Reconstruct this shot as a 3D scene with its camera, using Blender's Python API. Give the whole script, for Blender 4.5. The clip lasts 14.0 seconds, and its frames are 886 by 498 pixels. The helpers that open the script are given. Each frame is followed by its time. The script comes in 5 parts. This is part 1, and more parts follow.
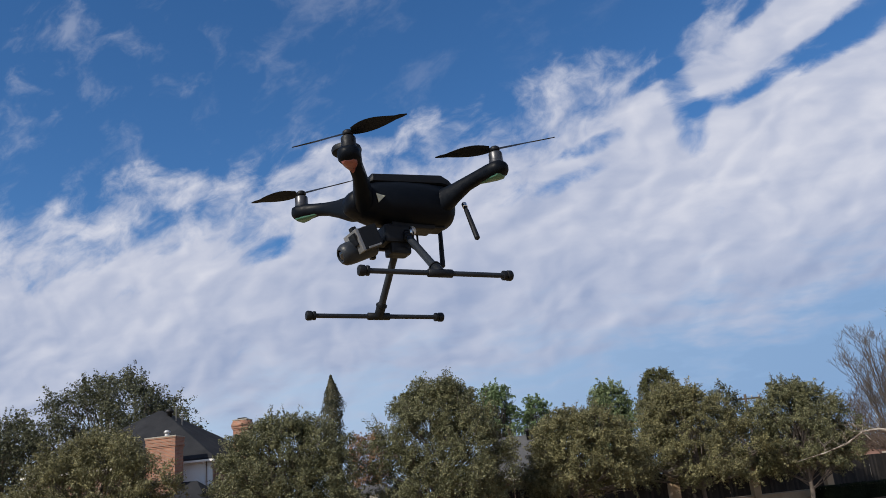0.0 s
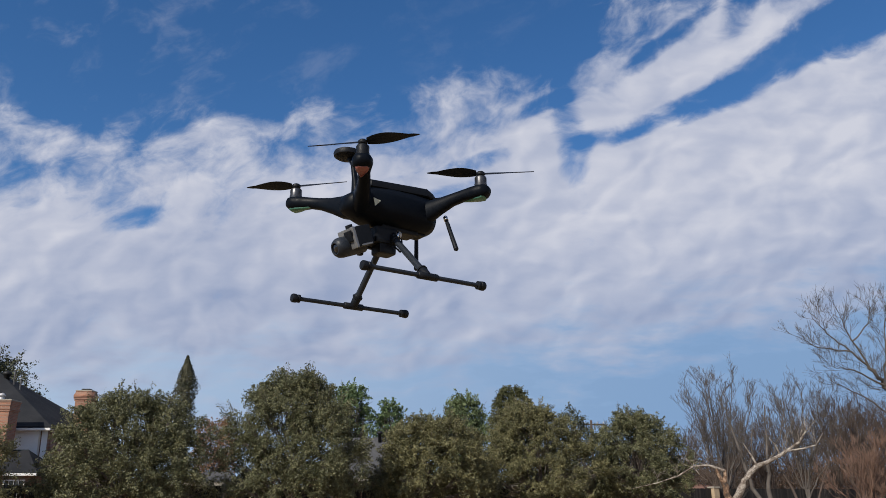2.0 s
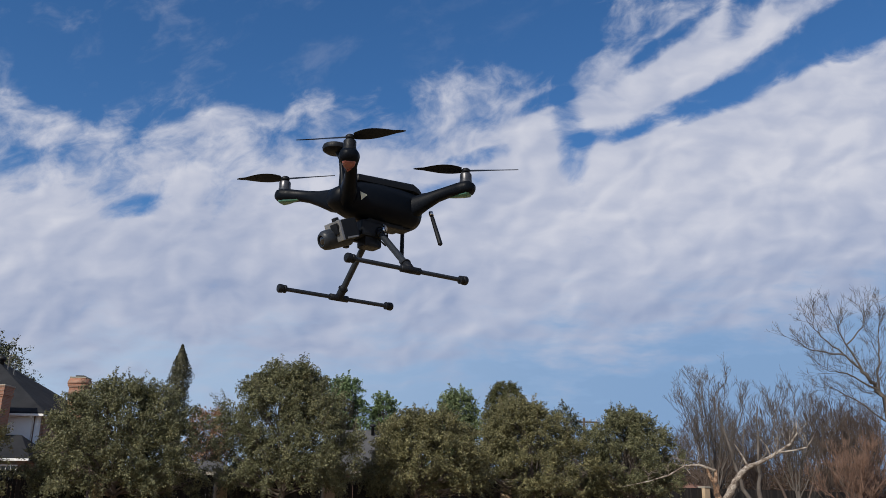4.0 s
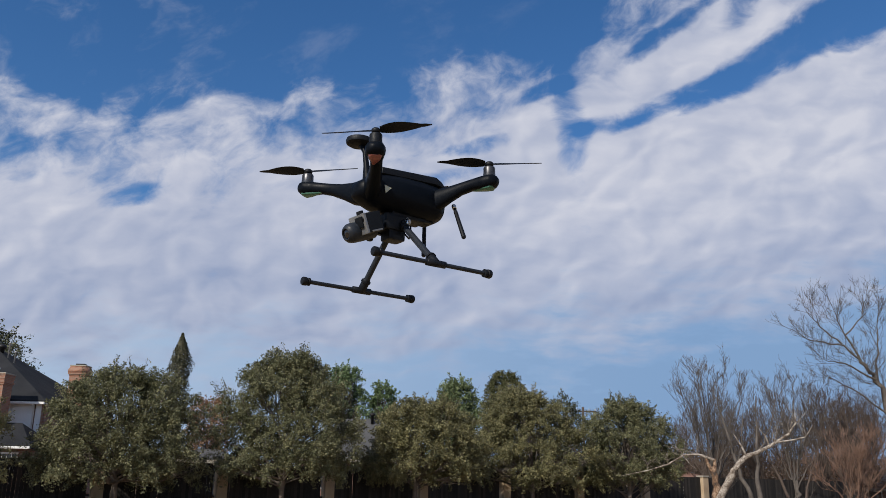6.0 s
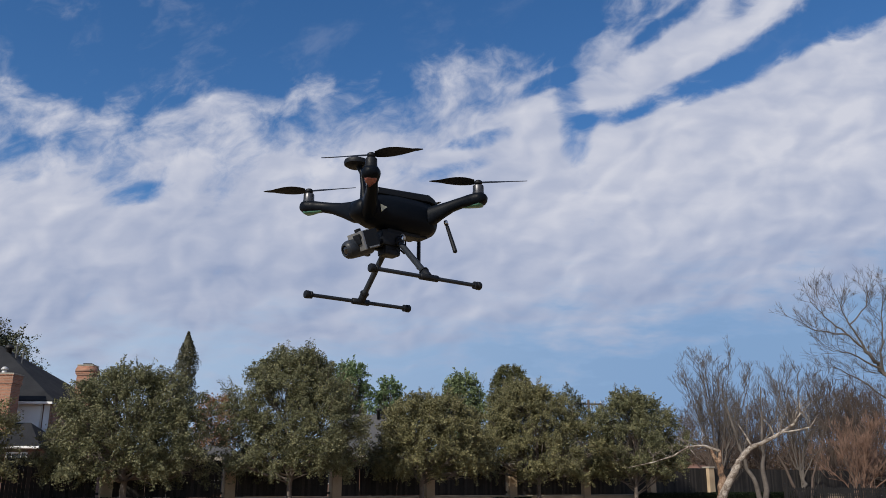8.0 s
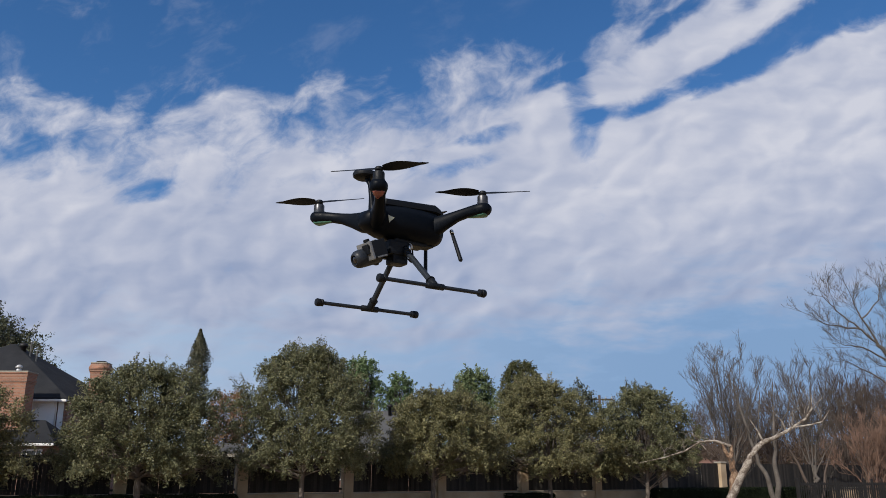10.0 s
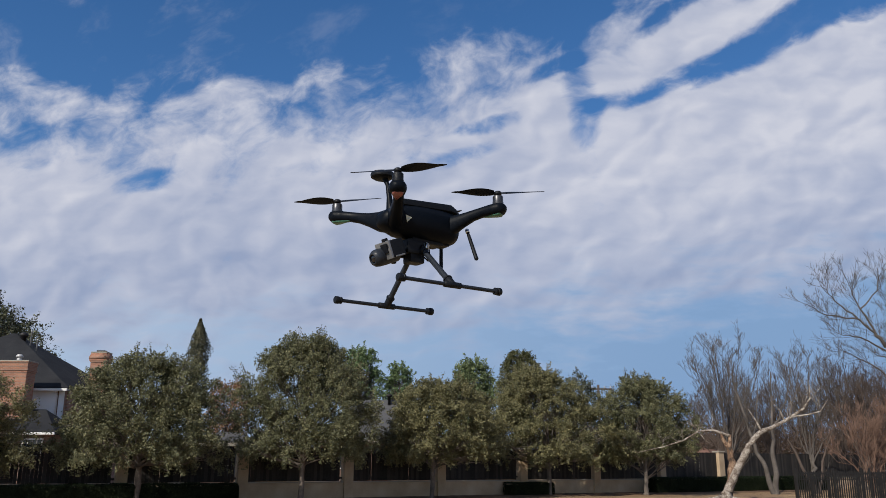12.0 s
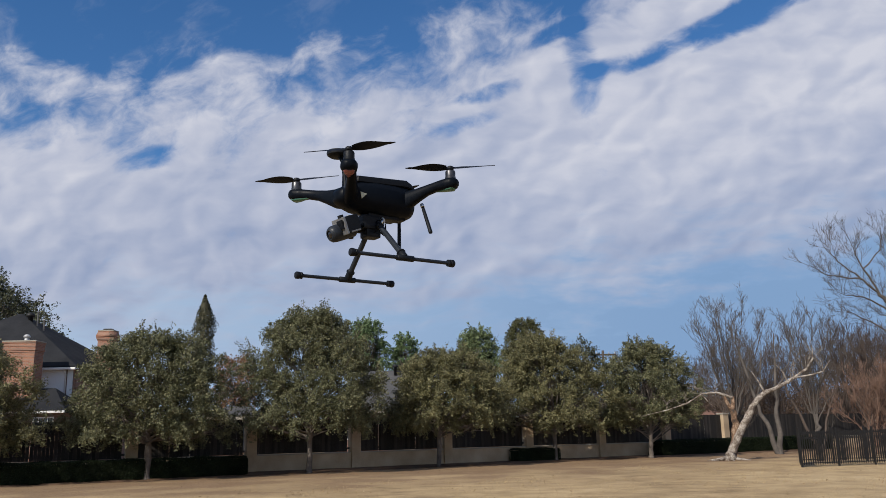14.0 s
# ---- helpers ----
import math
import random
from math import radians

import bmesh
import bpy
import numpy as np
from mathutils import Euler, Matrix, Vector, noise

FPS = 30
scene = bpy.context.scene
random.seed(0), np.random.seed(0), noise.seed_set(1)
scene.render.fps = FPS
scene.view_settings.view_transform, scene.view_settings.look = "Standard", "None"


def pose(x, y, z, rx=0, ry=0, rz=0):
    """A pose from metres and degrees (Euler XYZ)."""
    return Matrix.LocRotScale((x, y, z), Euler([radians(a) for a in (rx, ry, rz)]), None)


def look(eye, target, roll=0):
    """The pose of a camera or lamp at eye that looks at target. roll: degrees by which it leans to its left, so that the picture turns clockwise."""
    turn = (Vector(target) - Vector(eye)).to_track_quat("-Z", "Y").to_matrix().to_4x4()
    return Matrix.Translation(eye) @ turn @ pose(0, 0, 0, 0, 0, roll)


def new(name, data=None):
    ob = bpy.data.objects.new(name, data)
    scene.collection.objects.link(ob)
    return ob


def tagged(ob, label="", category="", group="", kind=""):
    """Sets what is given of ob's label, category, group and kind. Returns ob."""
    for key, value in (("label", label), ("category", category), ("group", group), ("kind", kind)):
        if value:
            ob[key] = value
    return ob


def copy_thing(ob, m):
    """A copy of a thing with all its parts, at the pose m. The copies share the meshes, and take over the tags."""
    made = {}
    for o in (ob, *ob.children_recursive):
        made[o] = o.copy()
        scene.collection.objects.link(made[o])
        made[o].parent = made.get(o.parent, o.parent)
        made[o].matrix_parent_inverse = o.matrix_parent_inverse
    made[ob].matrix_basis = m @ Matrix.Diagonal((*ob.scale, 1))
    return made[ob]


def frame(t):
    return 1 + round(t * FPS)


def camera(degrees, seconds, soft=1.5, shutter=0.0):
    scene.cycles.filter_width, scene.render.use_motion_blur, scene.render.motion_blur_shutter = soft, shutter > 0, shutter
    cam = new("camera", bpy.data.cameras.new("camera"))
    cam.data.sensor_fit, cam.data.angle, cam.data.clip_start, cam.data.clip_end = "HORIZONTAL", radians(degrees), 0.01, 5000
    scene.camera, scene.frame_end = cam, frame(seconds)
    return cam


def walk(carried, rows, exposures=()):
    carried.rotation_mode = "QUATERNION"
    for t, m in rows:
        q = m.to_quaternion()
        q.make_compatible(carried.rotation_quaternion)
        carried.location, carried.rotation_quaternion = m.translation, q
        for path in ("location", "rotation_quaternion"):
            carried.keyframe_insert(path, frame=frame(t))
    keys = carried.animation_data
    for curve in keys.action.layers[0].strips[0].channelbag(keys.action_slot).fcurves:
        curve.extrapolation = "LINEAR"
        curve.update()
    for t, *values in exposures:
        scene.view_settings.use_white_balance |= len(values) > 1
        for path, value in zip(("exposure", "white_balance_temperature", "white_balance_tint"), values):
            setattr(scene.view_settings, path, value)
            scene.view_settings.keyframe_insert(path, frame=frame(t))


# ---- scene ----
EXPOSURE = 0.0
# Seconds, eye (m), yaw, pitch, roll (degrees).
PATH = [
    (0.0, 0.122, 0.651, 1.625, 7.95, 17.12, -5.57),
    (0.5, -0.048, 0.587, 1.615, 2.31, 17.28, -2.90),
    (1.0, -0.128, 0.491, 1.608, -0.28, 17.22, -1.35),
    (1.5, -0.114, 0.444, 1.593, -0.63, 17.10, -1.26),
    (2.0, -0.096, 0.414, 1.582, -0.96, 16.81, -0.34),
    (2.5, -0.077, 0.396, 1.581, -1.01, 16.69, 0.22),
    (3.0, -0.057, 0.380, 1.574, -1.06, 16.67, 0.46),
    (5.5, -0.106, 0.372, 1.569, -1.17, 15.90, 1.23),
    (6.0, -0.124, 0.368, 1.577, -1.22, 15.72, 1.01),
    (6.5, -0.132, 0.342, 1.568, -1.16, 15.43, 0.98),
    (7.0, -0.127, 0.299, 1.576, -1.14, 15.23, 0.80),
    (7.5, -0.117, 0.266, 1.586, -1.10, 15.35, 0.57),
    (8.0, -0.099, 0.217, 1.586, -0.94, 15.34, 0.30),
    (8.5, -0.076, 0.196, 1.596, -0.76, 15.28, 0.08),
    (9.0, -0.060, 0.172, 1.595, -0.47, 15.19, 0.03),
    (11.5, -0.142, 0.094, 1.609, -0.15, 14.69, 0.17),
    (12.0, -0.136, 0.081, 1.611, -0.30, 14.34, 0.18),
    (12.5, -0.124, 0.107, 1.616, -0.34, 13.56, 0.06),
    (13.0, -0.102, 0.135, 1.605, -0.31, 12.94, -0.14),
    (13.5, -0.061, 0.102, 1.610, -0.33, 12.59, -0.62),
    (14.0, 0.000, -0.000, 1.600, 0.00, 12.31, -1.20),
]
cam = camera(55.69, 14.0, soft=0.75)
walk(cam, [(t, Matrix.Translation((x, y, z)) @ pose(0, 0, 0, 90 + pitch, 0, yaw) @ pose(0, 0, 0, 0, 0, roll))
           for t, x, y, z, yaw, pitch, roll in PATH], exposures=[(0.0, EXPOSURE + 0.10), (0.7, EXPOSURE), (14.0, EXPOSURE)])

# ---- world, sun ----
SUN_DIR = Vector((-0.50, -0.64, 0.60)).normalized()
sun_data = bpy.data.lights.new("sun", "SUN")
sun_data.energy, sun_data.angle, sun_data.color = 4.8, radians(0.6), (1.0, 0.93, 0.82)
sun = new("sun", sun_data)
sun.matrix_world = look((0, 0, 60), Vector((0, 0, 60)) - SUN_DIR)


class Nodes:
    """A short way to write node trees."""

    def __init__(self, tree):
        self.tree = tree

    def add(self, kind):
        return self.tree.nodes.new(kind)

    def put(self, socket, value):
        if isinstance(value, bpy.types.NodeSocket):
            self.tree.links.new(value, socket)
        else:
            socket.default_value = value

    def math(self, op, a, b=0.0, c=0.0, clamp=False):
        n = self.add("ShaderNodeMath")
        n.operation, n.use_clamp = op, clamp
        for s, v in zip(n.inputs, (a, b, c)):
            self.put(s, v)
        return n.outputs[0]

    def dot(self, v, w):
        n = self.add("ShaderNodeVectorMath")
        n.operation = "DOT_PRODUCT"
        self.put(n.inputs[0], v)
        self.put(n.inputs[1], w)
        return n.outputs["Value"]

    def noise(self, vec, scale, detail=4.0, rough=0.55, distortion=0.0):
        n = self.add("ShaderNodeTexNoise")
        if vec is not None:
            self.put(n.inputs["Vector"], vec)
        n.inputs["Scale"].default_value, n.inputs["Detail"].default_value = scale, detail
        n.inputs["Roughness"].default_value, n.inputs["Distortion"].default_value = rough, distortion
        return n.outputs["Fac"]

    def step(self, v, lo, hi, a=0.0, b=1.0):
        n = self.add("ShaderNodeMapRange")
        n.interpolation_type = "SMOOTHSTEP"
        for s, x in zip(n.inputs, (v, lo, hi, a, b)):
            self.put(s, x)
        return n.outputs[0]

    def ramp(self, fac, stops, ease="LINEAR"):
        n = self.add("ShaderNodeValToRGB")
        n.color_ramp.interpolation = ease
        els = n.color_ramp.elements
        while len(els) < len(stops):
            els.new(0.5)
        for e, (p, c) in zip(els, stops):
            e.position, e.color = p, (c, c, c, 1) if isinstance(c, float) else (*c, 1)
        self.put(n.inputs[0], fac)
        return n.outputs[0]

    def mix(self, fac, a, b):
        n = self.add("ShaderNodeMix")
        n.data_type = "RGBA"
        self.put(n.inputs[0], fac)
        for s, v in ((n.inputs[6], a), (n.inputs[7], b)):
            self.put(s, (*v, 1) if isinstance(v, tuple) and len(v) == 3 else v)
        return n.outputs[2]

    def combine(self, x, y, z=0.0):
        n = self.add("ShaderNodeCombineXYZ")
        for s, v in zip(n.inputs, (x, y, z)):
            self.put(s, v)
        return n.outputs[0]


def make_world():
    """Clear winter sky behind a drifting bank of broken cloud, banded from lower left to upper right."""
    world = bpy.data.worlds.new("sky")
    scene.world = world
    world.use_nodes = True
    world.node_tree.nodes.clear()
    k = Nodes(world.node_tree)
    d = k.add("ShaderNodeTexCoord").outputs["Generated"]
    sky = k.add("ShaderNodeTexSky")
    sky.sky_type, sky.sun_disc = "NISHITA", False
    sky.sun_elevation = math.asin(SUN_DIR.z)
    sky.sun_rotation = math.atan2(SUN_DIR.x, SUN_DIR.y)
    sky.altitude, sky.air_density, sky.dust_density, sky.ozone_density = 900, 1.0, 0.05, 3.5
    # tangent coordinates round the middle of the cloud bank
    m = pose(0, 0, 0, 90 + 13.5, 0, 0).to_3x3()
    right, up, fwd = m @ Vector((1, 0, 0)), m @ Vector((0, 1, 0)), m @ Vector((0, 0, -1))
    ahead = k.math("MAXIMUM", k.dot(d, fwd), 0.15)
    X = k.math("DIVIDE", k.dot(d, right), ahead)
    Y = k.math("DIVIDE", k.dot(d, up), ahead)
    # billows: two warped scales, drawn out a little along the drift
    a = radians(20)
    along = k.math("MULTIPLY", k.math("ADD", k.math("MULTIPLY", X, math.cos(a)), k.math("MULTIPLY", Y, math.sin(a))), 0.66)
    cross = k.math("SUBTRACT", k.math("MULTIPLY", Y, math.cos(a)), k.math("MULTIPLY", X, math.sin(a)))
    w1 = k.math("MULTIPLY", k.math("SUBTRACT", k.noise(k.combine(along, cross, 3.3), 9.0, 3.0), 0.5), 0.07)
    w2 = k.math("MULTIPLY", k.math("SUBTRACT", k.noise(k.combine(along, cross, 8.8), 9.0, 3.0), 0.5), 0.07)
    u, v = k.math("ADD", along, w1), k.math("ADD", cross, w2)
    big = k.noise(k.combine(u, v, 0.37), 7.0, 3.0, 0.5)
    puff = k.noise(k.combine(u, v, 2.1), 21.0, 6.0, 0.60)
    puff_sunward = k.noise(k.combine(k.math("SUBTRACT", u, 0.006), k.math("ADD", v, 0.012), 2.1), 24.0, 2.0, 0.45)
    puff_soft = k.noise(k.combine(u, v, 2.1), 24.0, 2.0, 0.45)
    streak = k.noise(k.combine(k.math("MULTIPLY", X, 0.30), k.math("ADD", Y, k.math("MULTIPLY", w2, 0.5)), 5.3), 38.0, 4.0, 0.55)
    big0, puff0, streak0 = (k.math("SUBTRACT", q, 0.5) for q in (big, puff, streak))
    n = k.math("ADD", k.math("MULTIPLY", big0, 2.0), k.math("MULTIPLY", puff0, 5.4))
    tx = k.math("DIVIDE", k.math("ADD", X, 0.8), 1.6)

    def edge(points):
        """Height of an edge of the bank over X, as a ramp."""
        r = k.ramp(tx, [((x + 0.8) / 1.6, (y + 0.5) / 1.2) for x, y in points])
        return k.math("SUBTRACT", k.math("MULTIPLY", r, 1.2), 0.5)

    xw, yw = k.math("ADD", X, k.math("MULTIPLY", w1, 0.5)), k.math("ADD", Y, k.math("MULTIPLY", w2, 0.5))

    def patch(x, y, ru, rv, turn, weight):
        """A soft oval: weight in its middle, nothing from twice its size on."""
        c, q = math.cos(radians(turn)), math.sin(radians(turn))
        dx, dy = k.math("SUBTRACT", xw, x), k.math("SUBTRACT", yw, y)
        p = k.math("DIVIDE", k.math("ADD", k.math("MULTIPLY", dx, c), k.math("MULTIPLY", dy, q)), ru)
        r = k.math("DIVIDE", k.math("SUBTRACT", k.math("MULTIPLY", dy, c), k.math("MULTIPLY", dx, q)), rv)
        rr = k.math("ADD", k.math("MULTIPLY", p, p), k.math("MULTIPLY", r, r))
        return k.math("MULTIPLY", k.step(rr, 0.0, 5.0, 1.0, 0.0), weight)

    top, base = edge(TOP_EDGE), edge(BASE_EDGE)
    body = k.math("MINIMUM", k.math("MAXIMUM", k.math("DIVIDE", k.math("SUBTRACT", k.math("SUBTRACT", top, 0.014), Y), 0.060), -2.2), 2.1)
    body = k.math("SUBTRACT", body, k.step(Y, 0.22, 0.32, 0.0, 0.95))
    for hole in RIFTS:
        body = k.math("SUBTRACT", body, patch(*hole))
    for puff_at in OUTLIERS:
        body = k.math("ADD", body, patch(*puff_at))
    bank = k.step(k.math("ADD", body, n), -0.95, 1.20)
    wisp = k.math("MULTIPLY", k.step(k.math("ADD", puff, k.math("MULTIPLY", big, 0.6)), 0.80, 1.10), k.step(X, -0.6, 0.1, 0.30, 0.06))
    bank = k.math("MULTIPLY", k.math("MAXIMUM", bank, wisp), 0.95)
    # towards the horizon the bank thins into a pale blue haze with long streaks
    haze = k.step(k.math("ADD", k.math("DIVIDE", k.math("SUBTRACT", base, Y), 0.05), k.math("MULTIPLY", streak0, 4.5)), -1.1, 1.1)
    dens = k.math("MAXIMUM", bank, haze, clamp=True)
    relief = k.math("MULTIPLY", k.math("SUBTRACT", puff_soft, puff_sunward), 0.55)
    lit = k.math("ADD", k.math("ADD", k.math("MULTIPLY", puff, 0.30), k.math("MULTIPLY", big, 0.40)), k.math("ADD", relief, k.math("MULTIPLY", streak, 0.22)))
    lit = k.math("ADD", lit, k.step(Y, -0.05, 0.18, 0.0, 0.14))
    cloud = k.ramp(lit, [(0.3, (0.403, 0.478, 0.68)), (0.44, (0.523, 0.581, 0.757)), (0.57, (0.638, 0.68, 0.829)), (0.74, (0.826, 0.842, 0.942))])
    hazy = k.mix(k.step(X, -0.5, 0.35), (0.50, 0.65, 0.87), (0.28, 0.455, 0.74))
    cloud = k.mix(haze, cloud, hazy)
    # the rest of the sky, sides and behind: unseen broken cloud added to whiten skylight
    cover = k.step(k.noise(d, 3.2, 5.0, 0.55), 0.40, 0.62, 0.0, 0.92)
    front = k.step(k.dot(d, fwd), 0.45, 0.75)
    dens = k.math("ADD", k.math("MULTIPLY", dens, front), k.math("MULTIPLY", cover, k.math("SUBTRACT", 1.0, front)))
    bg_sky, bg_cloud = k.add("ShaderNodeBackground"), k.add("ShaderNodeBackground")
    vivid = k.add("ShaderNodeHueSaturation")
    vivid.inputs["Hue"].default_value, vivid.inputs["Saturation"].default_value = 0.503, 1.22
    k.put(vivid.inputs["Color"], sky.outputs[0])
    k.put(bg_sky.inputs[0], vivid.outputs[0])
    bg_sky.inputs[1].default_value = SKY_STRENGTH
    k.put(bg_cloud.inputs[0], cloud)
    bg_cloud.inputs[1].default_value = CLOUD_STRENGTH
    both = k.add("ShaderNodeMixShader")
    k.put(both.inputs[0], dens)
    k.tree.links.new(bg_sky.outputs[0], both.inputs[1])
    k.tree.links.new(bg_cloud.outputs[0], both.inputs[2])
    k.tree.links.new(both.outputs[0], k.add("ShaderNodeOutputWorld").inputs[0])


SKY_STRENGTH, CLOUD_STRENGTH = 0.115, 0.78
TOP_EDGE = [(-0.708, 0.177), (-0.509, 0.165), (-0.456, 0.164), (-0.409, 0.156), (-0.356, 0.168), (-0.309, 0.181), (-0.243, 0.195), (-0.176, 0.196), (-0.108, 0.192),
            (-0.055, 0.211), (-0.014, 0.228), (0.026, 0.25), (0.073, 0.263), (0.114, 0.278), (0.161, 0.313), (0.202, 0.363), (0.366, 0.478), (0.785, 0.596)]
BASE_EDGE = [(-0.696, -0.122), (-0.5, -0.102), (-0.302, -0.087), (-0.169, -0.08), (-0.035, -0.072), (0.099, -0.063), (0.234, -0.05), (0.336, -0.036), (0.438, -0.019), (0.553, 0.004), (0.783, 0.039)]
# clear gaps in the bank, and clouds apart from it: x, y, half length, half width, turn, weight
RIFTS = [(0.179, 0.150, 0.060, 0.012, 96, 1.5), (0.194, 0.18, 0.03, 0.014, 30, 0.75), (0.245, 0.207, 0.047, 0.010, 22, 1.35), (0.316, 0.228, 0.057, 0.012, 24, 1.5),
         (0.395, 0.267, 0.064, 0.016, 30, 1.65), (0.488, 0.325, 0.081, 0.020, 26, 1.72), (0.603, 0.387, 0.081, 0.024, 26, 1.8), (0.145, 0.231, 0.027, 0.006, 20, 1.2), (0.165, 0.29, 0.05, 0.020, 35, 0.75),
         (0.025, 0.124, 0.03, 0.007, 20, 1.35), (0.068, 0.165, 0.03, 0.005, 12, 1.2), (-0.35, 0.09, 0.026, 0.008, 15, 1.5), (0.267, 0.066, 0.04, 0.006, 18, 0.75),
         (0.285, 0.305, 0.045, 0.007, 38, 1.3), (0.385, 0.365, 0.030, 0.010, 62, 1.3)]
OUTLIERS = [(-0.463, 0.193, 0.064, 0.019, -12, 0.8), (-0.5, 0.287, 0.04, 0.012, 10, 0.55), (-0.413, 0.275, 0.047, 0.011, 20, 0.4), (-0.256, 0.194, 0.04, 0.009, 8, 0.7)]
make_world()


# ---- materials ----
def material(name, shades, rough=0.7, scale=8.0, metal=0.0, bump=0.2, fine=60.0, spec=0.4, island=0.0, clear=0.0, spread=0.40):
    """A surface of two or three shades: broad stains, fine grain and relief, in metres of the object."""
    mat = bpy.data.materials.new(name)
    mat.use_nodes = True
    k = Nodes(mat.node_tree)
    b = mat.node_tree.nodes["Principled BSDF"]
    co = k.add("ShaderNodeTexCoord").outputs["Object"]
    broad, grain = k.noise(co, scale, 4.0), k.noise(co, fine, 3.0)
    f = k.math("ADD", k.math("MULTIPLY", broad, 0.65), k.math("MULTIPLY", grain, 0.35))
    if island:
        r = k.add("ShaderNodeNewGeometry").outputs["Random Per Island"]
        f = k.math("ADD", k.math("MULTIPLY", f, 1.0 - island), k.math("MULTIPLY", r, island))
    stops = [(0.5 - spread / 2 + spread * i / (len(shades) - 1), s) for i, s in enumerate(shades)]
    k.put(b.inputs["Base Color"], k.ramp(f, stops))
    b.inputs["Metallic"].default_value, b.inputs["Specular IOR Level"].default_value = metal, spec
    b.inputs["Coat Weight"].default_value = clear
    k.put(b.inputs["Roughness"], k.step(grain, 0.2, 0.8, max(rough - 0.1, 0.03), min(rough + 0.12, 1.0)))
    if bump:
        n = k.add("ShaderNodeBump")
        n.inputs["Strength"].default_value, n.inputs["Distance"].default_value = bump, 0.02
        k.put(n.inputs["Height"], grain)
        k.tree.links.new(n.outputs[0], b.inputs["Normal"])
    return mat


def leaf_material(name, dark, mid, pale, glow=0.16, spec=0.28):
    """Leaves: varied leaf by leaf and clump by clump, a little light passing through."""
    mat = bpy.data.materials.new(name)
    mat.use_nodes = True
    k = Nodes(mat.node_tree)
    b = mat.node_tree.nodes["Principled BSDF"]
    co = k.add("ShaderNodeTexCoord").outputs["Object"]
    r = k.add("ShaderNodeNewGeometry").outputs["Random Per Island"]
    f = k.math("ADD", k.math("MULTIPLY", k.noise(co, 1.6, 4.0), 0.72), k.math("MULTIPLY", r, 0.28))
    col = k.ramp(f, [(0.33, dark), (0.5, mid), (0.68, pale)])
    k.put(b.inputs["Base Color"], col)
    b.inputs["Roughness"].default_value, b.inputs["Specular IOR Level"].default_value = 0.5, spec
    tr = k.add("ShaderNodeBsdfTranslucent")
    k.put(tr.inputs[0], col)
    both = k.add("ShaderNodeMixShader")
    both.inputs[0].default_value = glow
    k.tree.links.new(b.outputs[0], both.inputs[1])
    k.tree.links.new(tr.outputs[0], both.inputs[2])
    k.tree.links.new(both.outputs[0], mat.node_tree.nodes["Material Output"].inputs[0])
    return mat


def brick_material(name, c1, c2, mortar, scale=1.0):
    mat = bpy.data.materials.new(name)
    mat.use_nodes = True
    k = Nodes(mat.node_tree)
    b = mat.node_tree.nodes["Principled BSDF"]
    co = k.add("ShaderNodeTexCoord").outputs["Object"]
    s = k.add("ShaderNodeSeparateXYZ")
    k.put(s.inputs[0], co)
    t = k.add("ShaderNodeTexBrick")
    k.put(t.inputs["Vector"], k.combine(k.math("ADD", s.outputs[0], s.outputs[1]), s.outputs[2]))
    for key, v in (("Color1", c1), ("Color2", c2), ("Mortar", mortar)):
        t.inputs[key].default_value = (*v, 1)
    t.inputs["Scale"].default_value, t.inputs["Mortar Size"].default_value = scale, 0.012
    t.inputs["Brick Width"].default_value, t.inputs["Row Height"].default_value = 0.21, 0.075
    stain = k.noise(co, 1.7, 4.0)
    k.put(b.inputs["Base Color"], k.mix(k.step(stain, 0.3, 0.8, 0.0, 0.35), t.outputs["Color"], (0.16, 0.10, 0.08)))
    b.inputs["Roughness"].default_value = 0.85
    n = k.add("ShaderNodeBump")
    n.inputs["Strength"].default_value, n.inputs["Distance"].default_value = 0.6, 0.01
    n.invert = True
    k.put(n.inputs["Height"], t.outputs["Fac"])
    k.tree.links.new(n.outputs[0], b.inputs["Normal"])
    return mat


def lamp_material(name, color, power):
    mat = material(name, [tuple(c * 0.7 for c in color), color], 0.3, 40, bump=0)
    b = mat.node_tree.nodes["Principled BSDF"]
    b.inputs["Emission Color"].default_value, b.inputs["Emission Strength"].default_value = (*color, 1), power
    return mat


M_OAK = leaf_material("oak_leaves", (0.0549, 0.0588, 0.0301), (0.1165, 0.1202, 0.0608), (0.2241, 0.2175, 0.1168))
M_OAK_OLIVE = leaf_material("olive_oak_leaves", (0.0672, 0.0663, 0.031), (0.1402, 0.1344, 0.0633), (0.2526, 0.2339, 0.1168))
M_OAK_DARK = leaf_material("dark_oak_leaves", (0.0435, 0.0493, 0.0301), (0.0855, 0.0927, 0.0547), (0.1575, 0.1603, 0.0918))
M_GREEN_OAK = leaf_material("fresh_oak_leaves", (0.0625, 0.0835, 0.036), (0.1323, 0.1702, 0.0753), (0.2281, 0.2732, 0.1319))
M_PINE = leaf_material("pine_needles", (0.066, 0.106, 0.046), (0.128, 0.184, 0.082), (0.195, 0.260, 0.128))
M_CYPRESS = leaf_material("cypress_leaves", (0.034, 0.038, 0.022), (0.072, 0.072, 0.040), (0.130, 0.118, 0.070))
M_RUST = leaf_material("rust_leaves", (0.150, 0.078, 0.042), (0.280, 0.155, 0.088), (0.380, 0.240, 0.150))
M_DOME = leaf_material("pear_leaves", (0.055, 0.060, 0.026), (0.090, 0.094, 0.040), (0.135, 0.134, 0.058))
